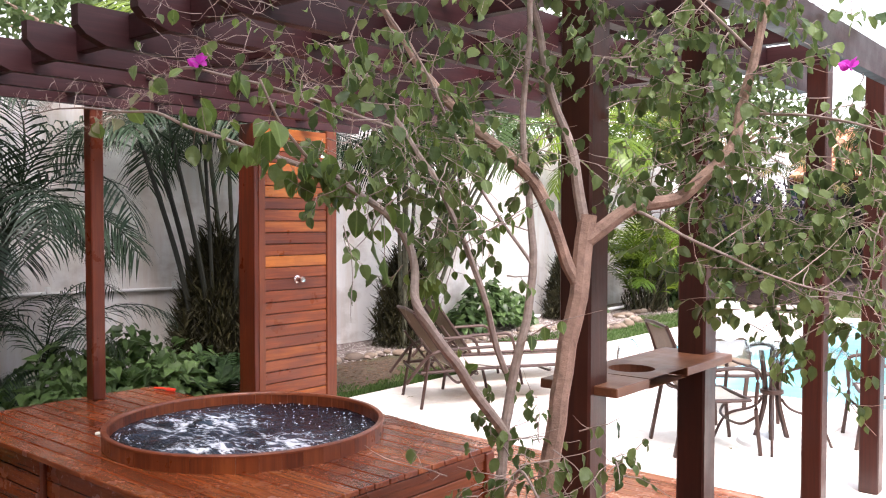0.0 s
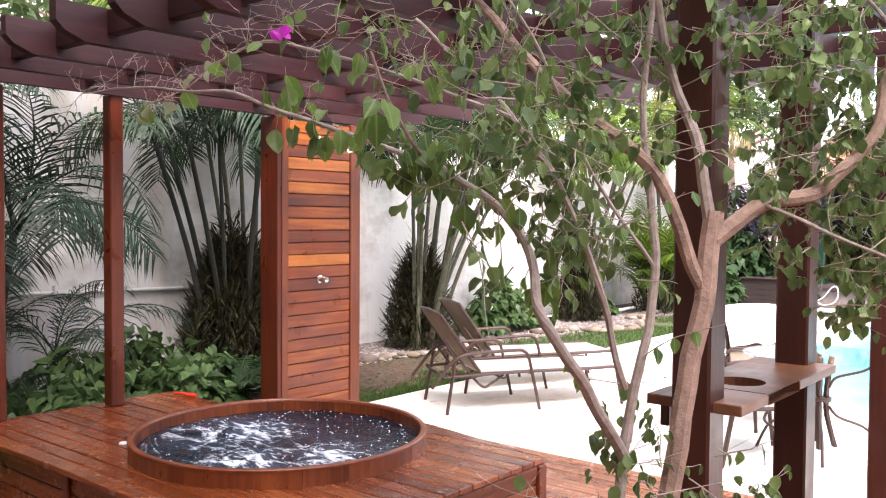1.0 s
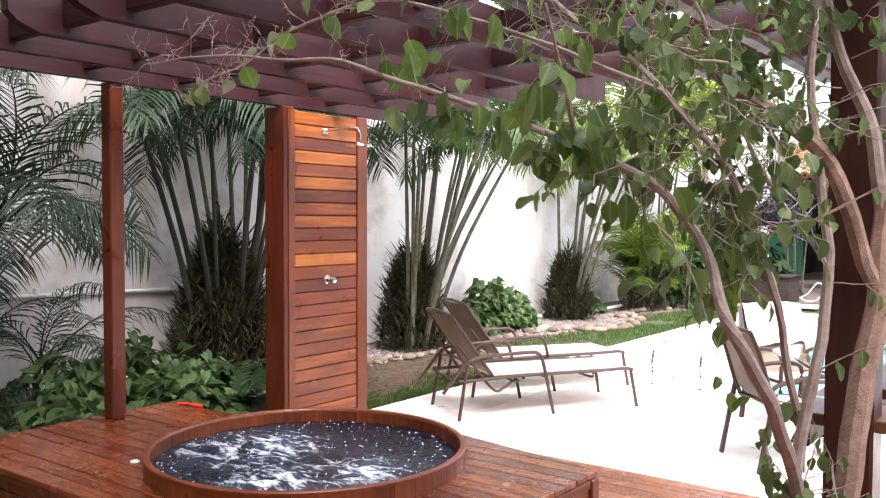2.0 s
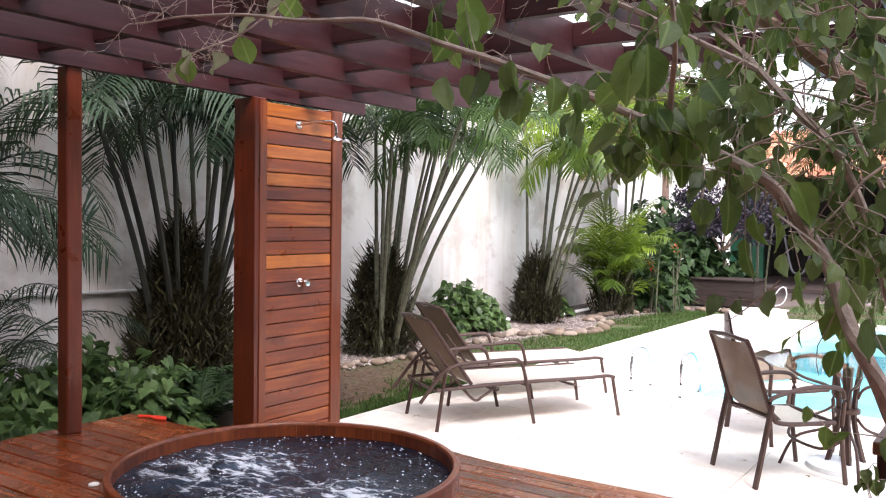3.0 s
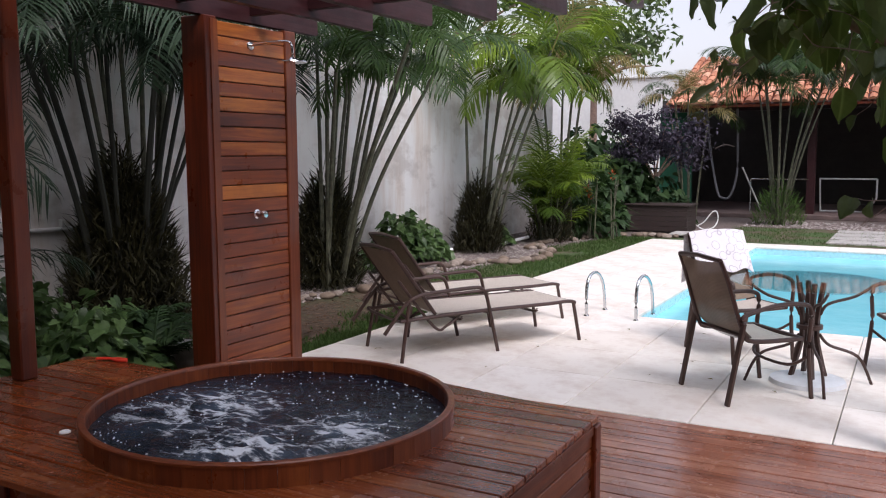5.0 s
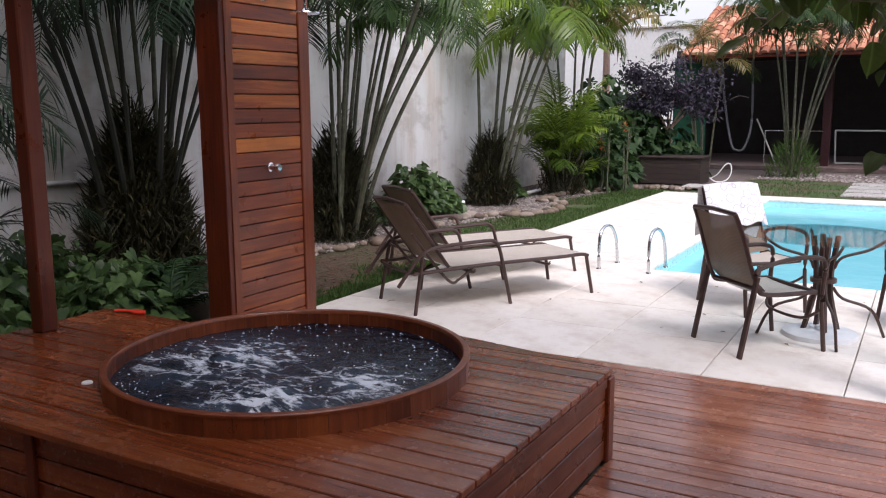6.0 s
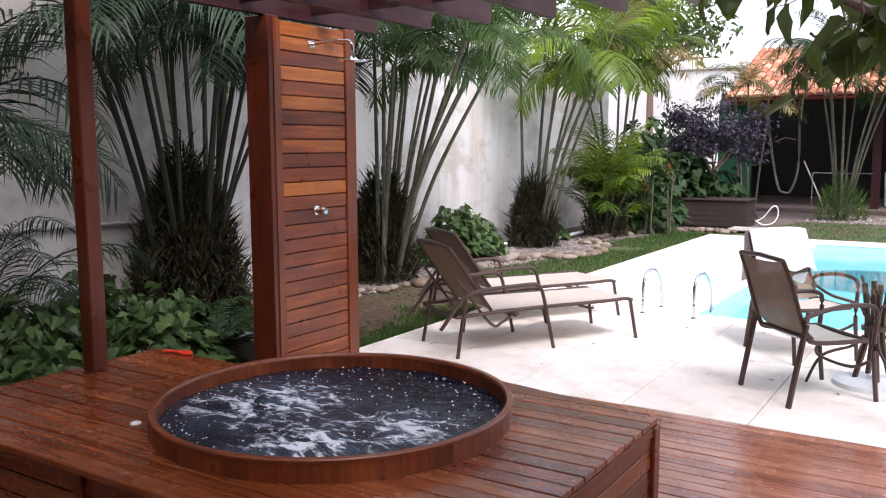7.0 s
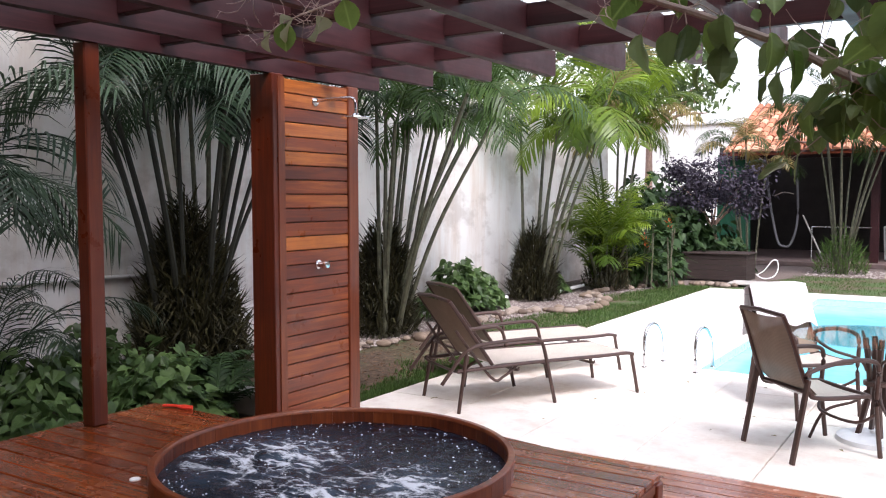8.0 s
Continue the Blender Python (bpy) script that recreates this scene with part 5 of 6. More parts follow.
for name, r_base, c in lines:
    if name == "trunk":
        continue
    n = len(c)
    first = 22 if r_base > 0.016 and name == "branch" else 14 if name == "stem" else (8 if name == "limb" else 7)
    for i in range(first, n):
        p = c[i]
        bare = p.x < 0.74 and p.y < -2.15
        long_one = p.y < -2.1 and not bare
        if crnd.random() > (0.75 if bare else (0.5 if long_one else (0.55 if name == "branch" else 0.4))):
            continue
        d = Vector((crnd.gauss(0, 1), crnd.gauss(0, 1), crnd.gauss(0.1, 0.7))).normalized()
        if bare:
            sprout(p, (d + Vector((0, 0, 0.5))).normalized(), crnd.uniform(0.05, 0.12), 0.0, 2, 0.8, 0.5, 0.5)
        elif long_one:
            sprout(p, d, crnd.uniform(0.08, 0.16), 0.4, 0, 0.95)
        else:
            sprout(p, d, crnd.uniform(0.15, 0.34), 0.36, 1, 0.62)
# a mass of bare pale twigs below the flower
for _ in range(34):
    p = Vector((crnd.uniform(0.65, 1.2), crnd.uniform(-2.55, -2.2), crnd.uniform(2.02, 2.42)))
    sprout(p, Vector((crnd.gauss(-0.4, 0.8), crnd.gauss(-0.2, 0.8), crnd.gauss(0.2, 0.6))).normalized(), crnd.uniform(0.1, 0.22), 0.05, 2, 0.7, 0.4, 0.55)
# leaves hanging from the long branch
hang = lines[5][2]
for _ in range(16):
    q = crnd.choice([p for p in hang if 0.8 < p.x < 1.25])
    p = q + Vector((crnd.gauss(0, 0.03), crnd.gauss(0, 0.03), crnd.uniform(-0.05, 0.02)))
    twigs.tube([q, q.lerp(p, 0.6) + Vector((0, 0, 0.012)), p], 0.0012, 4, caps=False)
    set_leaf(p, crnd.uniform(0, 6.28), 0.86)
for _ in range(16):
    p = Vector((crnd.uniform(0.95, 1.2), crnd.uniform(-2.4, -2.1), crnd.uniform(1.86, 2.06)))
    sprout(p, Vector((crnd.gauss(0, 1), crnd.gauss(0, 1), crnd.gauss(0, 0.4))).normalized(), 0.12, 0.3, 0, 0.9)
# broad leaves hanging tip down below the long branch
for _ in range(15):
    q = crnd.choice([p for p in hang if 0.8 < p.x < 1.36 and p.z > 1.7])
    drop = crnd.uniform(0.0, 0.05) if q.x < 1.1 else crnd.uniform(0.0, 0.14)
    p = q + Vector((crnd.gauss(0, 0.035), crnd.gauss(0.02, 0.05), 0.01 - drop))
    twigs.tube([q, q.lerp(p, 0.5) + Vector((0, 0, 0.012)), p], 0.0012, 4, caps=False)
    m = pose(*p, crnd.uniform(-35, 35), crnd.uniform(66, 100), crnd.uniform(0, 360)) @ Matrix.Scale(crnd.uniform(0.65, 1.0), 4)
    ob = part("leaf", crnd.choice(LEAF_MESH), None, climber)
    ob.matrix_parent_inverse = climber.matrix_basis.inverted()
    ob.matrix_basis = m
# a last tuft of leaves where the flower branch ends
for p, tip, turn in (((-0.04, -2.246, 2.19), (-0.06, -2.19, 2.125), 20), ((-0.07, -2.308, 2.145), (-0.115, -2.238, 2.08), -30), ((-0.12, -2.33, 2.14), (-0.2, -2.31, 2.09), 55), ((-0.15, -2.33, 2.135), (-0.17, -2.3, 2.07), 10),
                     ((-0.22, -2.3, 2.12), (-0.275, -2.28, 2.085), 70), ((0.07, -2.2, 2.27), (-0.02, -2.21, 2.225), 40), ((0.15, -2.24, 2.265), (0.08, -2.22, 2.2), -15), ((0.0, -2.23, 2.23), (-0.07, -2.26, 2.2), 60)):
    p, tip = Vector(p), Vector(tip)
    ax = (tip - p).normalized()
    up = (Vector((0.75, -0.65, 0.1)) - ax * ax.dot(Vector((0.75, -0.65, 0.1)))).normalized()
    m = Matrix((ax, up.cross(ax), up)).transposed().to_4x4()
    m.translation = p
    fade = abs(turn) > 25
    ob = part("leaf", DRY_LEAF if fade else crnd.choice(LEAF_MESH), None, climber, "pale dried leaf" if fade else "")
    ob.matrix_parent_inverse = climber.matrix_basis.inverted()
    ob.matrix_basis = m @ pose(0, 0, 0, turn, 0, 0) @ Matrix.Scale((tip - p).length / 0.092, 4)
for _ in range(14):
    p = Vector((-0.05, -2.28, 2.17)).lerp(Vector((-0.28, -2.27, 2.11)), crnd.random())
    sprout(p, Vector((crnd.gauss(-0.2, 0.8), crnd.gauss(0, 0.8), crnd.gauss(0, 0.6))).normalized(), crnd.uniform(0.03, 0.09), 0.0, 1, 0.7, 0.4, 0.5)
# growth that has climbed onto the pergola
for _ in range(130):
    p = Vector((crnd.uniform(-0.8, 2.3), crnd.uniform(-2.0, 1.2), crnd.uniform(2.78, 3.1)))
    sprout(p, Vector((crnd.gauss(0, 1), crnd.gauss(0, 1), crnd.gauss(0, 0.3))).normalized(), crnd.uniform(0.2, 0.4), 0.6, 1, 0.9, 0.5)
# denser tufts in the crown: middle, radius, twigs
for cx, cy, cz, cr, count in ((1.2, -2.1, 1.88, 0.13, 8), (1.3, -2.1, 1.74, 0.11, 6), (1.34, -1.98, 1.8, 0.13, 7), (1.38, -2.4, 1.87, 0.12, 7), (1.38, -2.07, 1.78, 0.15, 10), (1.4, -1.95, 1.9, 0.15, 10), (1.35, -2.3, 2.2, 0.15, 6), (1.3, -2.05, 2.13, 0.16, 8), (1.44, -1.85, 2.32, 0.2, 12), (1.45, -1.67, 2.05, 0.16, 10), (1.6, -1.34, 2.4, 0.26, 46), (1.67, -1.28, 2.08, 0.24, 46), (1.75, -1.33, 1.86, 0.2, 34),
                              (1.95, -1.18, 1.82, 0.2, 26), (2.12, -1.12, 1.7, 0.22, 60), (2.24, -1.09, 1.87, 0.22, 42), (2.19, -1.11, 1.48, 0.17, 30), (2.0, -1.1, 1.6, 0.18, 14), (1.47, -1.84, 1.08, 0.09, 9), (1.61, -1.91, 1.03, 0.12, 12), (1.5, -1.92, 0.9, 0.14, 12), (1.78, -1.81, 1.0, 0.12, 6), (1.95, -1.12, 2.35, 0.25, 10), (1.1, -2.15, 2.1, 0.12, 6), (1.28, -1.95, 1.98, 0.16, 10), (1.5, -1.72, 2.2, 0.18, 10), (1.85, -1.25, 2.15, 0.22, 16), (2.3, -1.2, 2.1, 0.22, 12), (2.05, -1.3, 2.45, 0.24, 12)):
    for _ in range(count):
        p = Vector((cx + crnd.gauss(0, cr * 0.6), cy + crnd.gauss(0, cr * 0.5), cz + crnd.gauss(0, cr * 0.6)))
        sprout(p, Vector((crnd.gauss(0, 1), crnd.gauss(0, 1), crnd.gauss(0, 0.6))).normalized(), crnd.uniform(0.1, 0.24), 0.52, 1, 0.6)
part("twig_mass", twigs, TWIG, climber, "pale bare twigs", kind="stuff")
part("foliage", stuff, BUSH_STUFF, climber, "green heart-shaped leaves", kind="stuff")
for fx, fy, fz in ((0.78, -2.5, 2.225), (2.28, -1.35, 2.2)):
    for k in range(6):
        fl = part("petal", Geo().put(*leaf_shape(0.035, 0.03, 0.4, -0.3)), PETAL, climber, "magenta bract")
        fl.matrix_basis = pose(fx, fy, fz, k * 25, -40 + 15 * (k % 3), k * 60)


# ---------------------------------------------------------------- far end of the garden
house = thing("pool_house", "open-fronted pool house with a clay tile roof and dark interior", "house", (0.5, 22, 0))
# room walls darkened by colour for the shade inside
part("back_wall", Geo().box((-5.0, 25.0, 0), (8.9, 25.2, 3.1)), ROOM_SHADE, house)
part("side_wall", Geo().box((-5.2, 20.86, 0), (-5.0, 25, 3.1)), ROOM_SHADE, house)
part("side_wall", Geo().box((8.7, 20.6, 0), (8.9, 25, 3.1)), ROOM_SHADE, house)
part("green_wall", Geo().box((-5.2, 20.7, 0), (-4.3, 20.85, 2.9)), GREEN_WALL, house, "dark green painted wall")
part("floor", Geo().box((-5.2, 19.6, -0.05), (8.9, 25, 0.06), 0.01), plain("pink_stone", (0.15, 0.105, 0.095), 0.8, 0, 0.3, 4), house)
part("eave_beam", Geo().box((-5.1, 20.45, 2.75), (8.9, 20.6, 2.95), 0.01), BEAM, house)
for px in (-1.15, 3.0, 6.5):
    part("post", Geo().box((px - 0.1, 20.1, 0.06), (px + 0.1, 20.3, 2.76), 0.01), BEAM, house)
part("roof_deck", Geo().put([(-4.72, 19.4, 2.86), (9.2, 19.4, 2.86), (9.2, 23.3, 4.45), (-4.72, 23.3, 4.45), (-4.72, 19.4, 2.8), (9.2, 19.4, 2.8), (9.2, 23.3, 4.39), (-4.72, 23.3, 4.39)],
     [(0, 1, 2, 3), (7, 6, 5, 4), (0, 4, 5, 1), (1, 5, 6, 2), (2, 6, 7, 3), (3, 7, 4, 0)]), POST, house)
part("rear_roof", Geo().put([(-4.72, 23.3, 4.45), (9.2, 23.3, 4.45), (9.2, 26, 3.2), (-4.72, 26, 3.2), (-4.72, 23.3, 4.39), (9.2, 23.3, 4.39), (9.2, 26, 3.14), (-4.72, 26, 3.14)],
     [(0, 1, 2, 3), (7, 6, 5, 4), (0, 4, 5, 1), (1, 5, 6, 2), (2, 6, 7, 3), (3, 7, 4, 0)]), ROOF, house)
g = Geo()
trnd = random.Random(9)
sl = math.degrees(math.atan2(1.59, 3.9))
for r in range(11):
    for c in range(63):
        x, y = -4.62 + c * 0.22, 19.38 + r * 0.345
        z = 2.88 + (y - 19.4) * 1.59 / 3.9
        q = pose(x + trnd.uniform(-0.012, 0.012), y, z + 0.012, sl + trnd.uniform(1, 4), 0, trnd.uniform(-2, 2))
        ang = [radians(a) for a in (0, 45, 90, 135, 180)]
        vs = [(0.105 * math.cos(a), 0.0, 0.075 * math.sin(a) + 0.02) for a in ang] + [(0.085 * math.cos(a), 0.42, 0.06 * math.sin(a)) for a in ang]
        g.put(vs, [(i, i + 1, i + 6, i + 5) for i in range(4)] + [(4, 3, 2, 1, 0)], q)
m_tile, nt_, p_ = nodes_of("clay_tiles")
geo_n = nt_.nodes.new("ShaderNodeNewGeometry")
tone_ = ramp(nt_, geo_n.outputs["Random Per Island"], [(0.0, (0.4, 0.15, 0.08)), (0.5, (0.62, 0.27, 0.15)), (1.0, (0.74, 0.42, 0.27))])
nt_.links.new(mix(nt_, 0.3, tone_, tex(nt_, coords(nt_), 9, 6), "MULTIPLY"), p_.inputs["Base Color"])
p_.inputs["Roughness"].default_value = 0.85
part("roof_tiles", g, m_tile, house, "weathered orange clay barrel tiles", kind="stuff")

nb = thing("neighbour_house", "pale flat-roofed neighbouring house beyond the trees", "house", (-6, 34, 0))
part("wall", Geo().box((-13, 32, 0), (-2.5, 38, 4.7), 0.02), WHITE_PAINT, nb)
part("roof", Geo().box((-13.1, 31.9, 4.7), (-2.4, 38.1, 4.82), 0.03), WHITE_PAINT, nb)

ham = thing("hammock", "pale hammock folded and hung from the pool house eave", "hammock", (-3.4, 20.3, 1.2))
part("cord", Geo().tube(curve([(-3.85, 20.3, 2.8), (-3.7, 20.3, 1.6), (-3.5, 20.3, 0.6), (-3.35, 20.3, 0.42), (-3.15, 20.3, 0.5), (-3.0, 20.3, 1.2), (-3.05, 20.3, 2.8)], 6), 0.032, 6), plain("hammock_cloth", (0.16, 0.16, 0.17), 0.9), ham, smooth=True)
part("cord", Geo().tube(curve([(-3.6, 20.32, 1.75), (-3.35, 20.3, 1.85), (-3.1, 20.32, 1.8)], 4), 0.012, 5), TWIG, ham)
solo("broom", Geo().tube([(-2.85, 20.2, 1.25), (-2.3, 20.0, 0.1)], 0.02, 6), CONCRETE, "pale broom handle leaning in the pool house", "broom")

goal = thing("goal_frame", "small white tubular goal frame on the terrace", "goal", (-0.3, 20.9, 0.06))
for a, b in (((-1.0, 20.9, 0.95), (0.35, 20.9, 0.95)), ((0.35, 20.9, 0.95), (0.35, 20.9, 0.45)), ((0.35, 20.9, 0.45), (0.1, 21.3, 0.08)), ((0.1, 21.3, 0.08), (-1.0, 21.3, 0.08)), ((-1.0, 20.9, 0.95), (-1.0, 21.3, 0.08))):
    part("tube", Geo().tube([a, b], 0.022, 8), WHITE_PAINT, goal, smooth=True)
rail2 = thing("towel_rail", "thin steel rail in front of the pool house", "rail", (-1.9, 20.05, 0.06))
part("bar", Geo().tube([(-2.6, 20.05, 0.95), (-1.2, 20.05, 0.95)], 0.018, 8), STEEL, rail2, smooth=True)
for rx in (-2.6, -1.9):
    part("upright", Geo().tube([(rx, 20.05, 0.05), (rx, 20.05, 0.95)], 0.016, 8), STEEL, rail2, smooth=True)

crate = thing("storage_box", "weathered dark wooden storage box on the gravel", "box", (-3.45, 14.3, 0.03))
for k in range(5):
    part("side_board", Geo().box((-4.05, 13.92, 0.03 + k * 0.105), (-2.85, 13.95, 0.03 + k * 0.105 + 0.1), 0.004), BOXMAT, crate)
    part("side_board", Geo().box((-2.85, 13.92, 0.03 + k * 0.105), (-2.82, 14.7, 0.03 + k * 0.105 + 0.1), 0.004), BOXMAT, crate)
    part("side_board", Geo().box((-4.08, 13.92, 0.03 + k * 0.105), (-4.05, 14.7, 0.03 + k * 0.105 + 0.1), 0.004), BOXMAT, crate)
part("lid", Geo().box((-4.12, 13.88, 0.556), (-2.78, 14.74, 0.585), 0.006), BOXMAT, crate)
solo("hose", Geo().tube(curve([(-2.75, 14.5, 0.12), (-2.6, 14.5, 0.22), (-2.45, 14.52, 0.42), (-2.36, 14.55, 0.42), (-2.34, 14.55, 0.25), (-2.42, 14.5, 0.1), (-2.6, 14.45, 0.06), (-2.75, 14.45, 0.14)], 6), 0.013, 8), WHITE_PAINT, "white hose loop beside the storage box", "hose", smooth=True)
solo("paving_slab", Geo().box((-3.0, 13.15, 0.03), (-2.1, 13.75, 0.07), 0.01, None), CONCRETE, "weathered flat slab lying on the gravel", "slab")
solo("garden_sill", Geo().box((-4.3, 0.98, 0.0), (-3.25, 1.16, 0.2), 0.02), CONCRETE, "weathered concrete block edging beside the shower panel", "edging block")
for k in range(4):
    solo("stepping_stone", Geo().box((-0.15, 13.2 + k * 0.75, -0.02), (0.95, 13.75 + k * 0.75, 0.02), 0.015), CONCRETE, "grey concrete stepping stone in the lawn", "stepping stone", group="stepping stones across the lawn")
pipe = thing("wall_pipe", "white plastic pipe run along the garden wall", "pipe", (-5.97, 0.5, 1.0))
part("run", Geo().tube([(-5.97, -5, 1.1), (-5.97, 2.2, 0.94)], 0.02, 8), WHITE_PAINT, pipe, smooth=True)
for py in (-2.0, 0.2, 1.7):
    part("clip", Geo().box((-5.998, py - 0.02, 0.97), (-5.94, py + 0.02, 1.06 - 0.01 * py), 0.004), WHITE_PAINT, pipe)
for a, b in (((-5.6, 6.3, 0.05), (-5.35, 8.5, 0.1)), ((-5.2, 10.2, 0.05), (-5.1, 11.1, 0.09))):
    solo("bed_edging", Geo().tube([a, b], 0.03, 6), WHITE_PAINT, "white edging strip lying in the bed", "edging")


# ---------------------------------------------------------------- loose ground cover
def pebbles(name, label, region, count, size, mat, seed):
    rnd = random.Random(seed)
    g = Geo()
    octa = [(1, 0, 0), (0, 1, 0), (-1, 0, 0), (0, -1, 0), (0, 0, 0.8)]
    for _ in range(count):
        x, y = region(rnd)
        s = rnd.uniform(*size)
        g.put(octa, [(0, 1, 4), (1, 2, 4), (2, 3, 4), (3, 0, 4)], pose(x, y, -0.006, rnd.uniform(-20, 20), rnd.uniform(-20, 20), rnd.uniform(0, 360)) @ Matrix.Diagonal((s, s * rnd.uniform(0.6, 1), s * rnd.uniform(0.5, 0.9), 1)))
    return solo(name, g, mat, label, "gravel", "stuff")


m_peb, nt_, p_ = nodes_of("mixed_pebbles")
gi = nt_.nodes.new("ShaderNodeNewGeometry")
nt_.links.new(ramp(nt_, gi.outputs["Random Per Island"], [(0.0, (0.11, 0.085, 0.075)), (0.5, (0.27, 0.22, 0.2)), (1.0, (0.46, 0.42, 0.39))]), p_.inputs["Base Color"])
p_.inputs["Roughness"].default_value = 0.85
def bed_x(y):
    return -4.75 if y < 5.5 else (-4.75 + 0.2 * (y - 5.5) if y < 9 else (-4.05 - 0.35 * (y - 9) if y < 10.2 else -4.45 + 0.2 * (y - 10.2)))
def bed_spot(r):
    y = r.uniform(2.2, 13.0)
    return r.uniform(-5.95, bed_x(y)), y
pebbles("gravel", "mixed reddish gravel over the planting bed", bed_spot, 12000, (0.01, 0.026), m_peb, 61)
pebbles("gravel", "pale gravel strip before the pool house", lambda r: (r.uniform(-2.2, 6), r.uniform(16.3, 18.2)), 3000, (0.02, 0.05), m_peb, 62)

grnd = random.Random(63)
g = Geo()
for _ in range(24000):
    if grnd.random() < 0.72:
        y = grnd.uniform(1.6, 12.8)
        x = grnd.uniform(bed_x(y), -3.21)
    else:
        x, y = grnd.uniform(-2.3, 5), grnd.uniform(12.85, 16.2)
    edge = max(0.0, 1 - (-3.21 - x) / 0.5) if y < 5.5 else 0.0
    if noise.noise((x * 1.3, y * 1.3, 0)) < -0.3 + (0.75 - 1.3 * edge if y < 5.5 else 0.0):
        continue
    h, a = grnd.uniform(0.025, 0.06), grnd.uniform(0, 2 * math.pi)
    w = Vector((math.cos(a), math.sin(a), 0)) * 0.006
    b = Vector((x, y, -0.012))
    g.put([b - w, b + w, b + Vector((grnd.uniform(-0.03, 0.03), grnd.uniform(-0.03, 0.03), h))], [(0, 1, 2)])
for _ in range(9000):
    y = grnd.uniform(1.3, 5.2)
    x = -3.215 - abs(grnd.gauss(0, 0.2))
    if x < -4.2 or (x < -3.4 and noise.noise((x * 4, y * 4, 3)) < 0.0):
        continue
    h, a = grnd.uniform(0.02, 0.05), grnd.uniform(0, 2 * math.pi)
    w = Vector((math.cos(a), math.sin(a), 0)) * 0.006
    b = Vector((x, y, -0.012))
    g.put([b - w, b + w, b + Vector((grnd.uniform(-0.03, 0.03), grnd.uniform(-0.03, 0.03), h))], [(0, 1, 2)])
solo("grass", g, GRASS, "short green grass blades of the lawn", "grass", "stuff")

lrnd = random.Random(71)
g = Geo()
for _ in range(18):
    x, y = lrnd.uniform(-3.1, 2.5), lrnd.uniform(1.55, 4.6)
    L = lrnd.uniform(0.03, 0.07)
    vs, fs = simple_leaf(L, L * 0.45, 0.05)
    g.put(vs, fs, pose(x, y, 0.006, lrnd.uniform(-12, 12), lrnd.uniform(-8, 8), lrnd.uniform(0, 360)))
solo("leaf_litter", g, PALM_DRY, "small dry leaves scattered on the paving", "leaf litter", "stuff")

g = Geo()
for _ in range(2400):
    y = lrnd.uniform(1.5, 6.0)
    x = lrnd.uniform(-4.85, -3.35)
    L = lrnd.uniform(0.02, 0.06)
    vs, fs = simple_leaf(L, L * lrnd.uniform(0.2, 0.5), lrnd.uniform(-0.1, 0.15))
    g.put(vs, fs, pose(x, y, -0.004, lrnd.uniform(-25, 25), lrnd.uniform(-20, 12), lrnd.uniform(0, 360)))
solo("leaf_litter", g, LITTER, "dry brown leaf scraps on bare soil beside the bed", "leaf litter", "stuff")

# border stones
srnd = random.Random(64)
bm = bmesh.new()
bmesh.ops.create_icosphere(bm, subdivisions=2, radius=1)
STONES = []
for k in range(5):
    me = bpy.data.meshes.new("border_stone")
    b2 = bm.copy()
    for v in b2.verts:
        v.co *= 1 + 0.22 * noise.noise(v.co * 1.4 + Vector((k * 7, 0, 0)))
    b2.to_mesh(me)
    b2.free()
    me.materials.append(STONE)
    me.shade_smooth()
    STONES.append(me)
bm.free()
border = curve([(-4.95, 2.9, 0), (-4.8, 3.9, 0), (-4.68, 4.8, 0), (-4.64, 5.5, 0), (-4.75, 6.7, 0), (-4.6, 7.7, 0), (-4.06, 8.1, 0), (-3.92, 8.8, 0), (-4.1, 9.6, 0), (-4.7, 10.4, 0), (-4.55, 11.5, 0), (-4.15, 12.6, 0), (-3.5, 13.1, 0), (-2.9, 13.0, 0)], 12)
for p in border[::1]:
    s = srnd.uniform(0.035, 0.09)
    ob = tagged(new("border_stone", srnd.choice(STONES)), "rounded tan river stone edging the planting bed", "stone", "stones edging the bed")
    ob.matrix_basis = pose(p.x + srnd.gauss(0, 0.06), p.y + srnd.gauss(0, 0.06), s * 0.3, 0, 0, srnd.uniform(0, 360)) @ Matrix.Diagonal((s * srnd.uniform(0.9, 1.5), s, s * srnd.uniform(0.55, 0.85), 1))


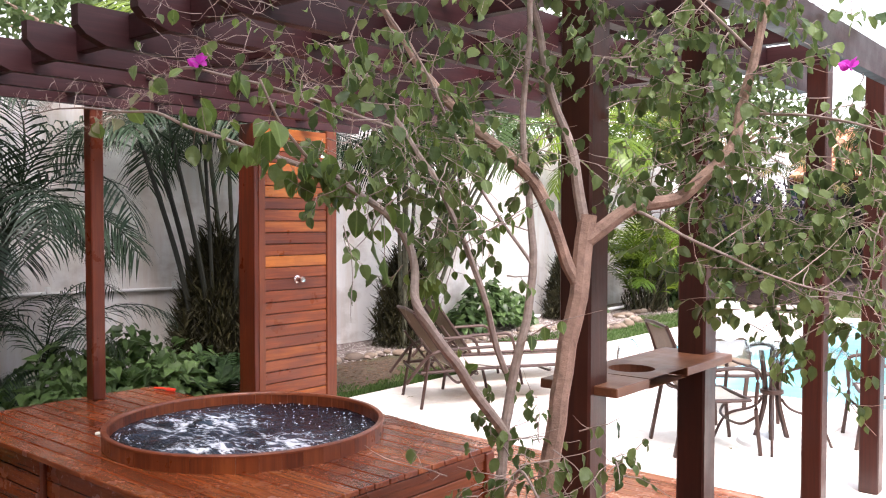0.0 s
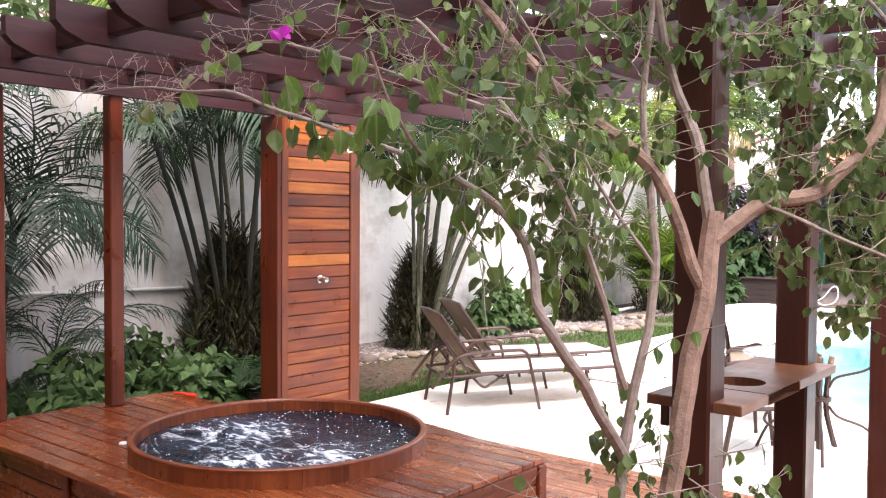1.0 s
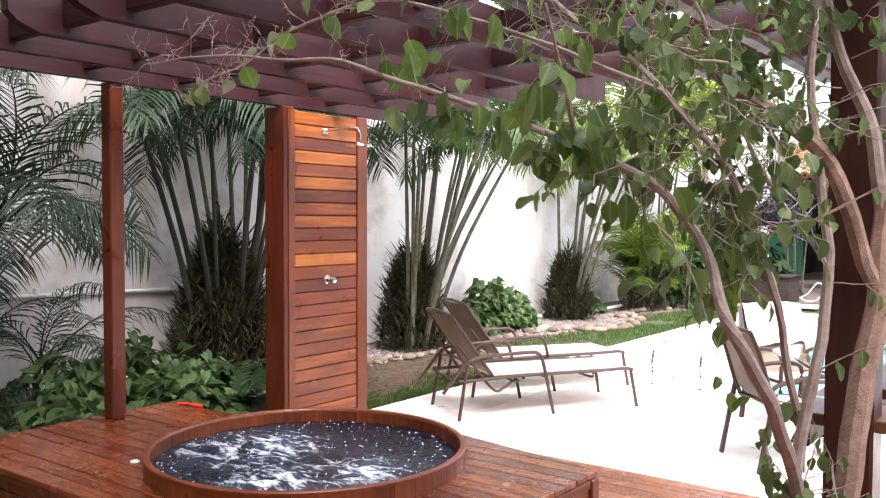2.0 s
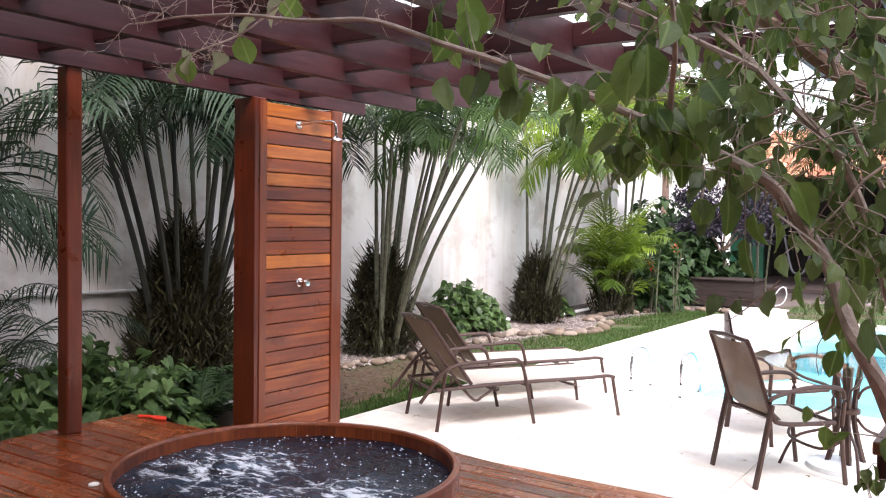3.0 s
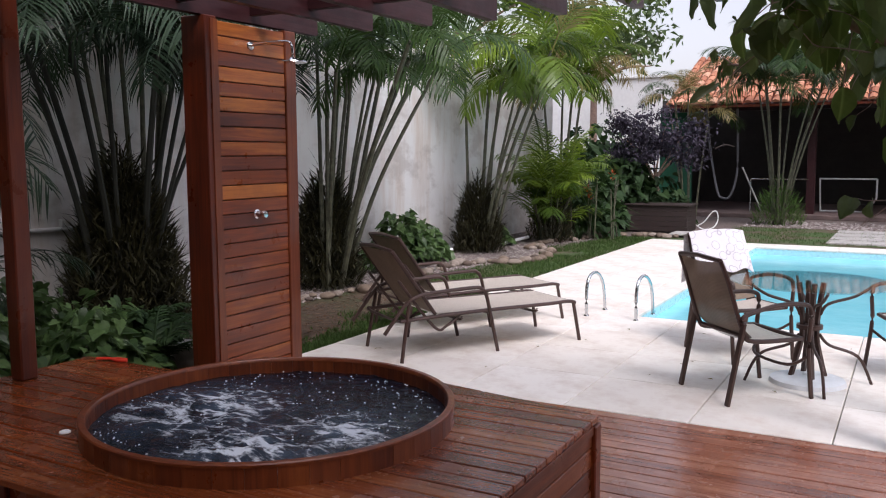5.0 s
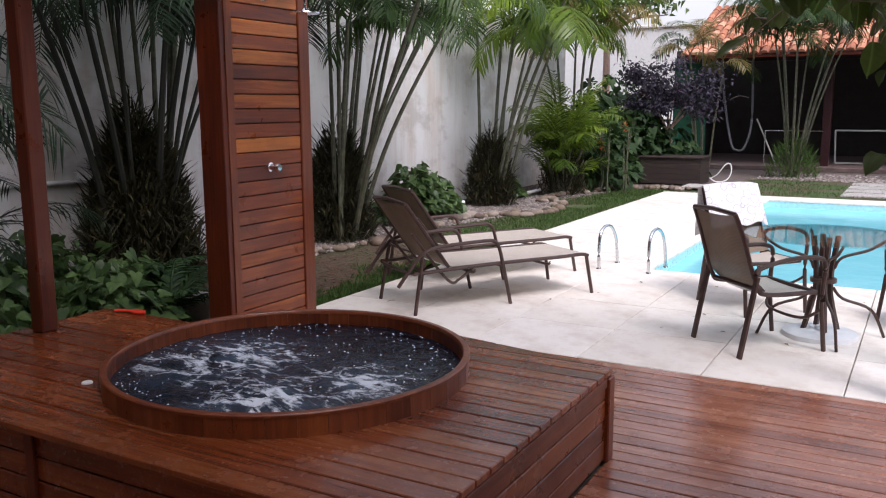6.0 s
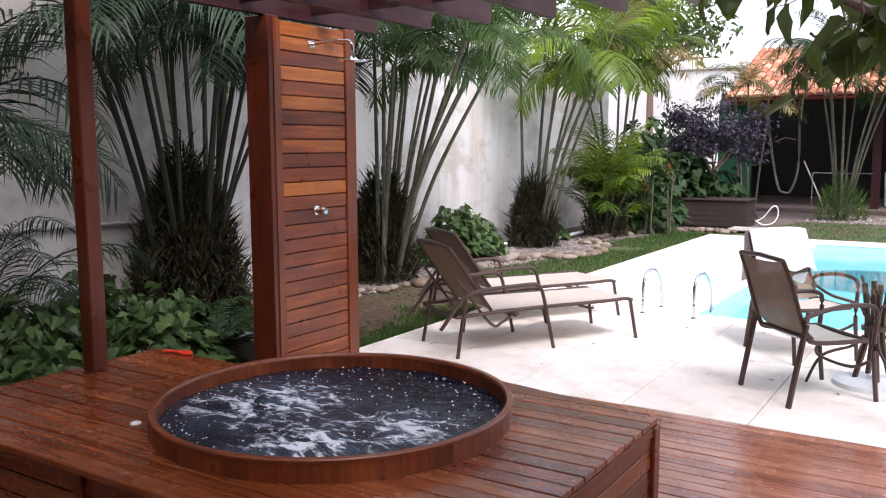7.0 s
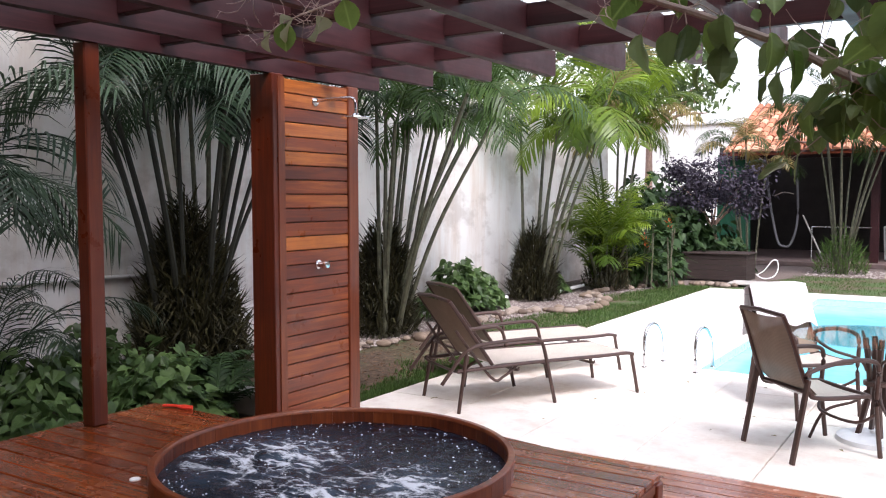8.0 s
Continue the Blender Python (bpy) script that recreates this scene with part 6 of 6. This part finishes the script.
# ---------------------------------------------------------------- paving slabs and deck boards
pave = tagged(new("pavement", Geo().box((-3.2, 1.5, -0.058), (8.9, PY0 - 0.16, -0.03)).box((-3.2, PY0 - 0.16, -0.058), (PX0 - 0.16, 12.7, -0.03)).box((PX0 - 0.16, PY1 + 0.16, -0.058), (8.9, 12.7, -0.03)).box((PX1 + 0.16, PY0 - 0.16, -0.058), (8.9, PY1 + 0.16, -0.03)).mesh("pavement", CONCRETE)),
              "pale cream stone paving round the pool", "paving", kind="structure")
slab = {}


def lay(x0, y0, x1, y1):
    w, d = round(x1 - x0, 3), round(y1 - y0, 3)
    if (w, d) not in slab:
        slab[w, d] = Geo().box((0, 0, -0.03), (w - 0.008, d - 0.008, 0.0), 0.004).mesh("slab", PAVING)
    ob = part("slab", slab[w, d], None, pave)
    ob.location = (x0, y0, srnd.uniform(-0.002, 0.001))


S = 0.82
for i in range(12):
    for j in range(4):
        lay(-3.2 + i * S, 1.5 + j * S, -3.2 + (i + 1) * S, 1.5 + (j + 1) * S)
for j in range(10):
    for i in range(2):
        lay(-3.2 + i * 0.85, 4.78 + j * 0.79, -3.2 + (i + 1) * 0.85, 4.78 + (j + 1) * 0.79)
for i in range(12):
    lay(-1.5 + i * S, 12.4, -1.5 + (i + 1) * S, 12.68)
    lay(-1.5 + i * S, PY1, -1.5 + (i + 1) * S, PY1 + 0.35)
for j in range(9):
    lay(-1.5, 4.78 + j * 0.81, PX0 + 0.02, 4.78 + (j + 1) * 0.81)

deck = tagged(new("deck", Geo().box((-3.15, 1.44, -0.03), (5.15, 1.488, -0.008), 0.004).mesh("deck", DECK_LOW)), "reddish-brown hardwood deck on the ground", "deck", kind="structure")
y = 1.385
while y > -5.05:
    x0 = -0.004 if y < -0.1 and y > -1.85 else -3.15
    cut = rng.uniform(1.2, 3.8)
    for a, b in ((x0, cut), (cut + 0.004, 5.15)):
        if b > a:
            part("board", Geo().box((a, y, -0.03), (b, y + 0.0985, rng.uniform(-0.002, 0.001)), 0.004), DECK_LOW, deck)
    y -= 0.107
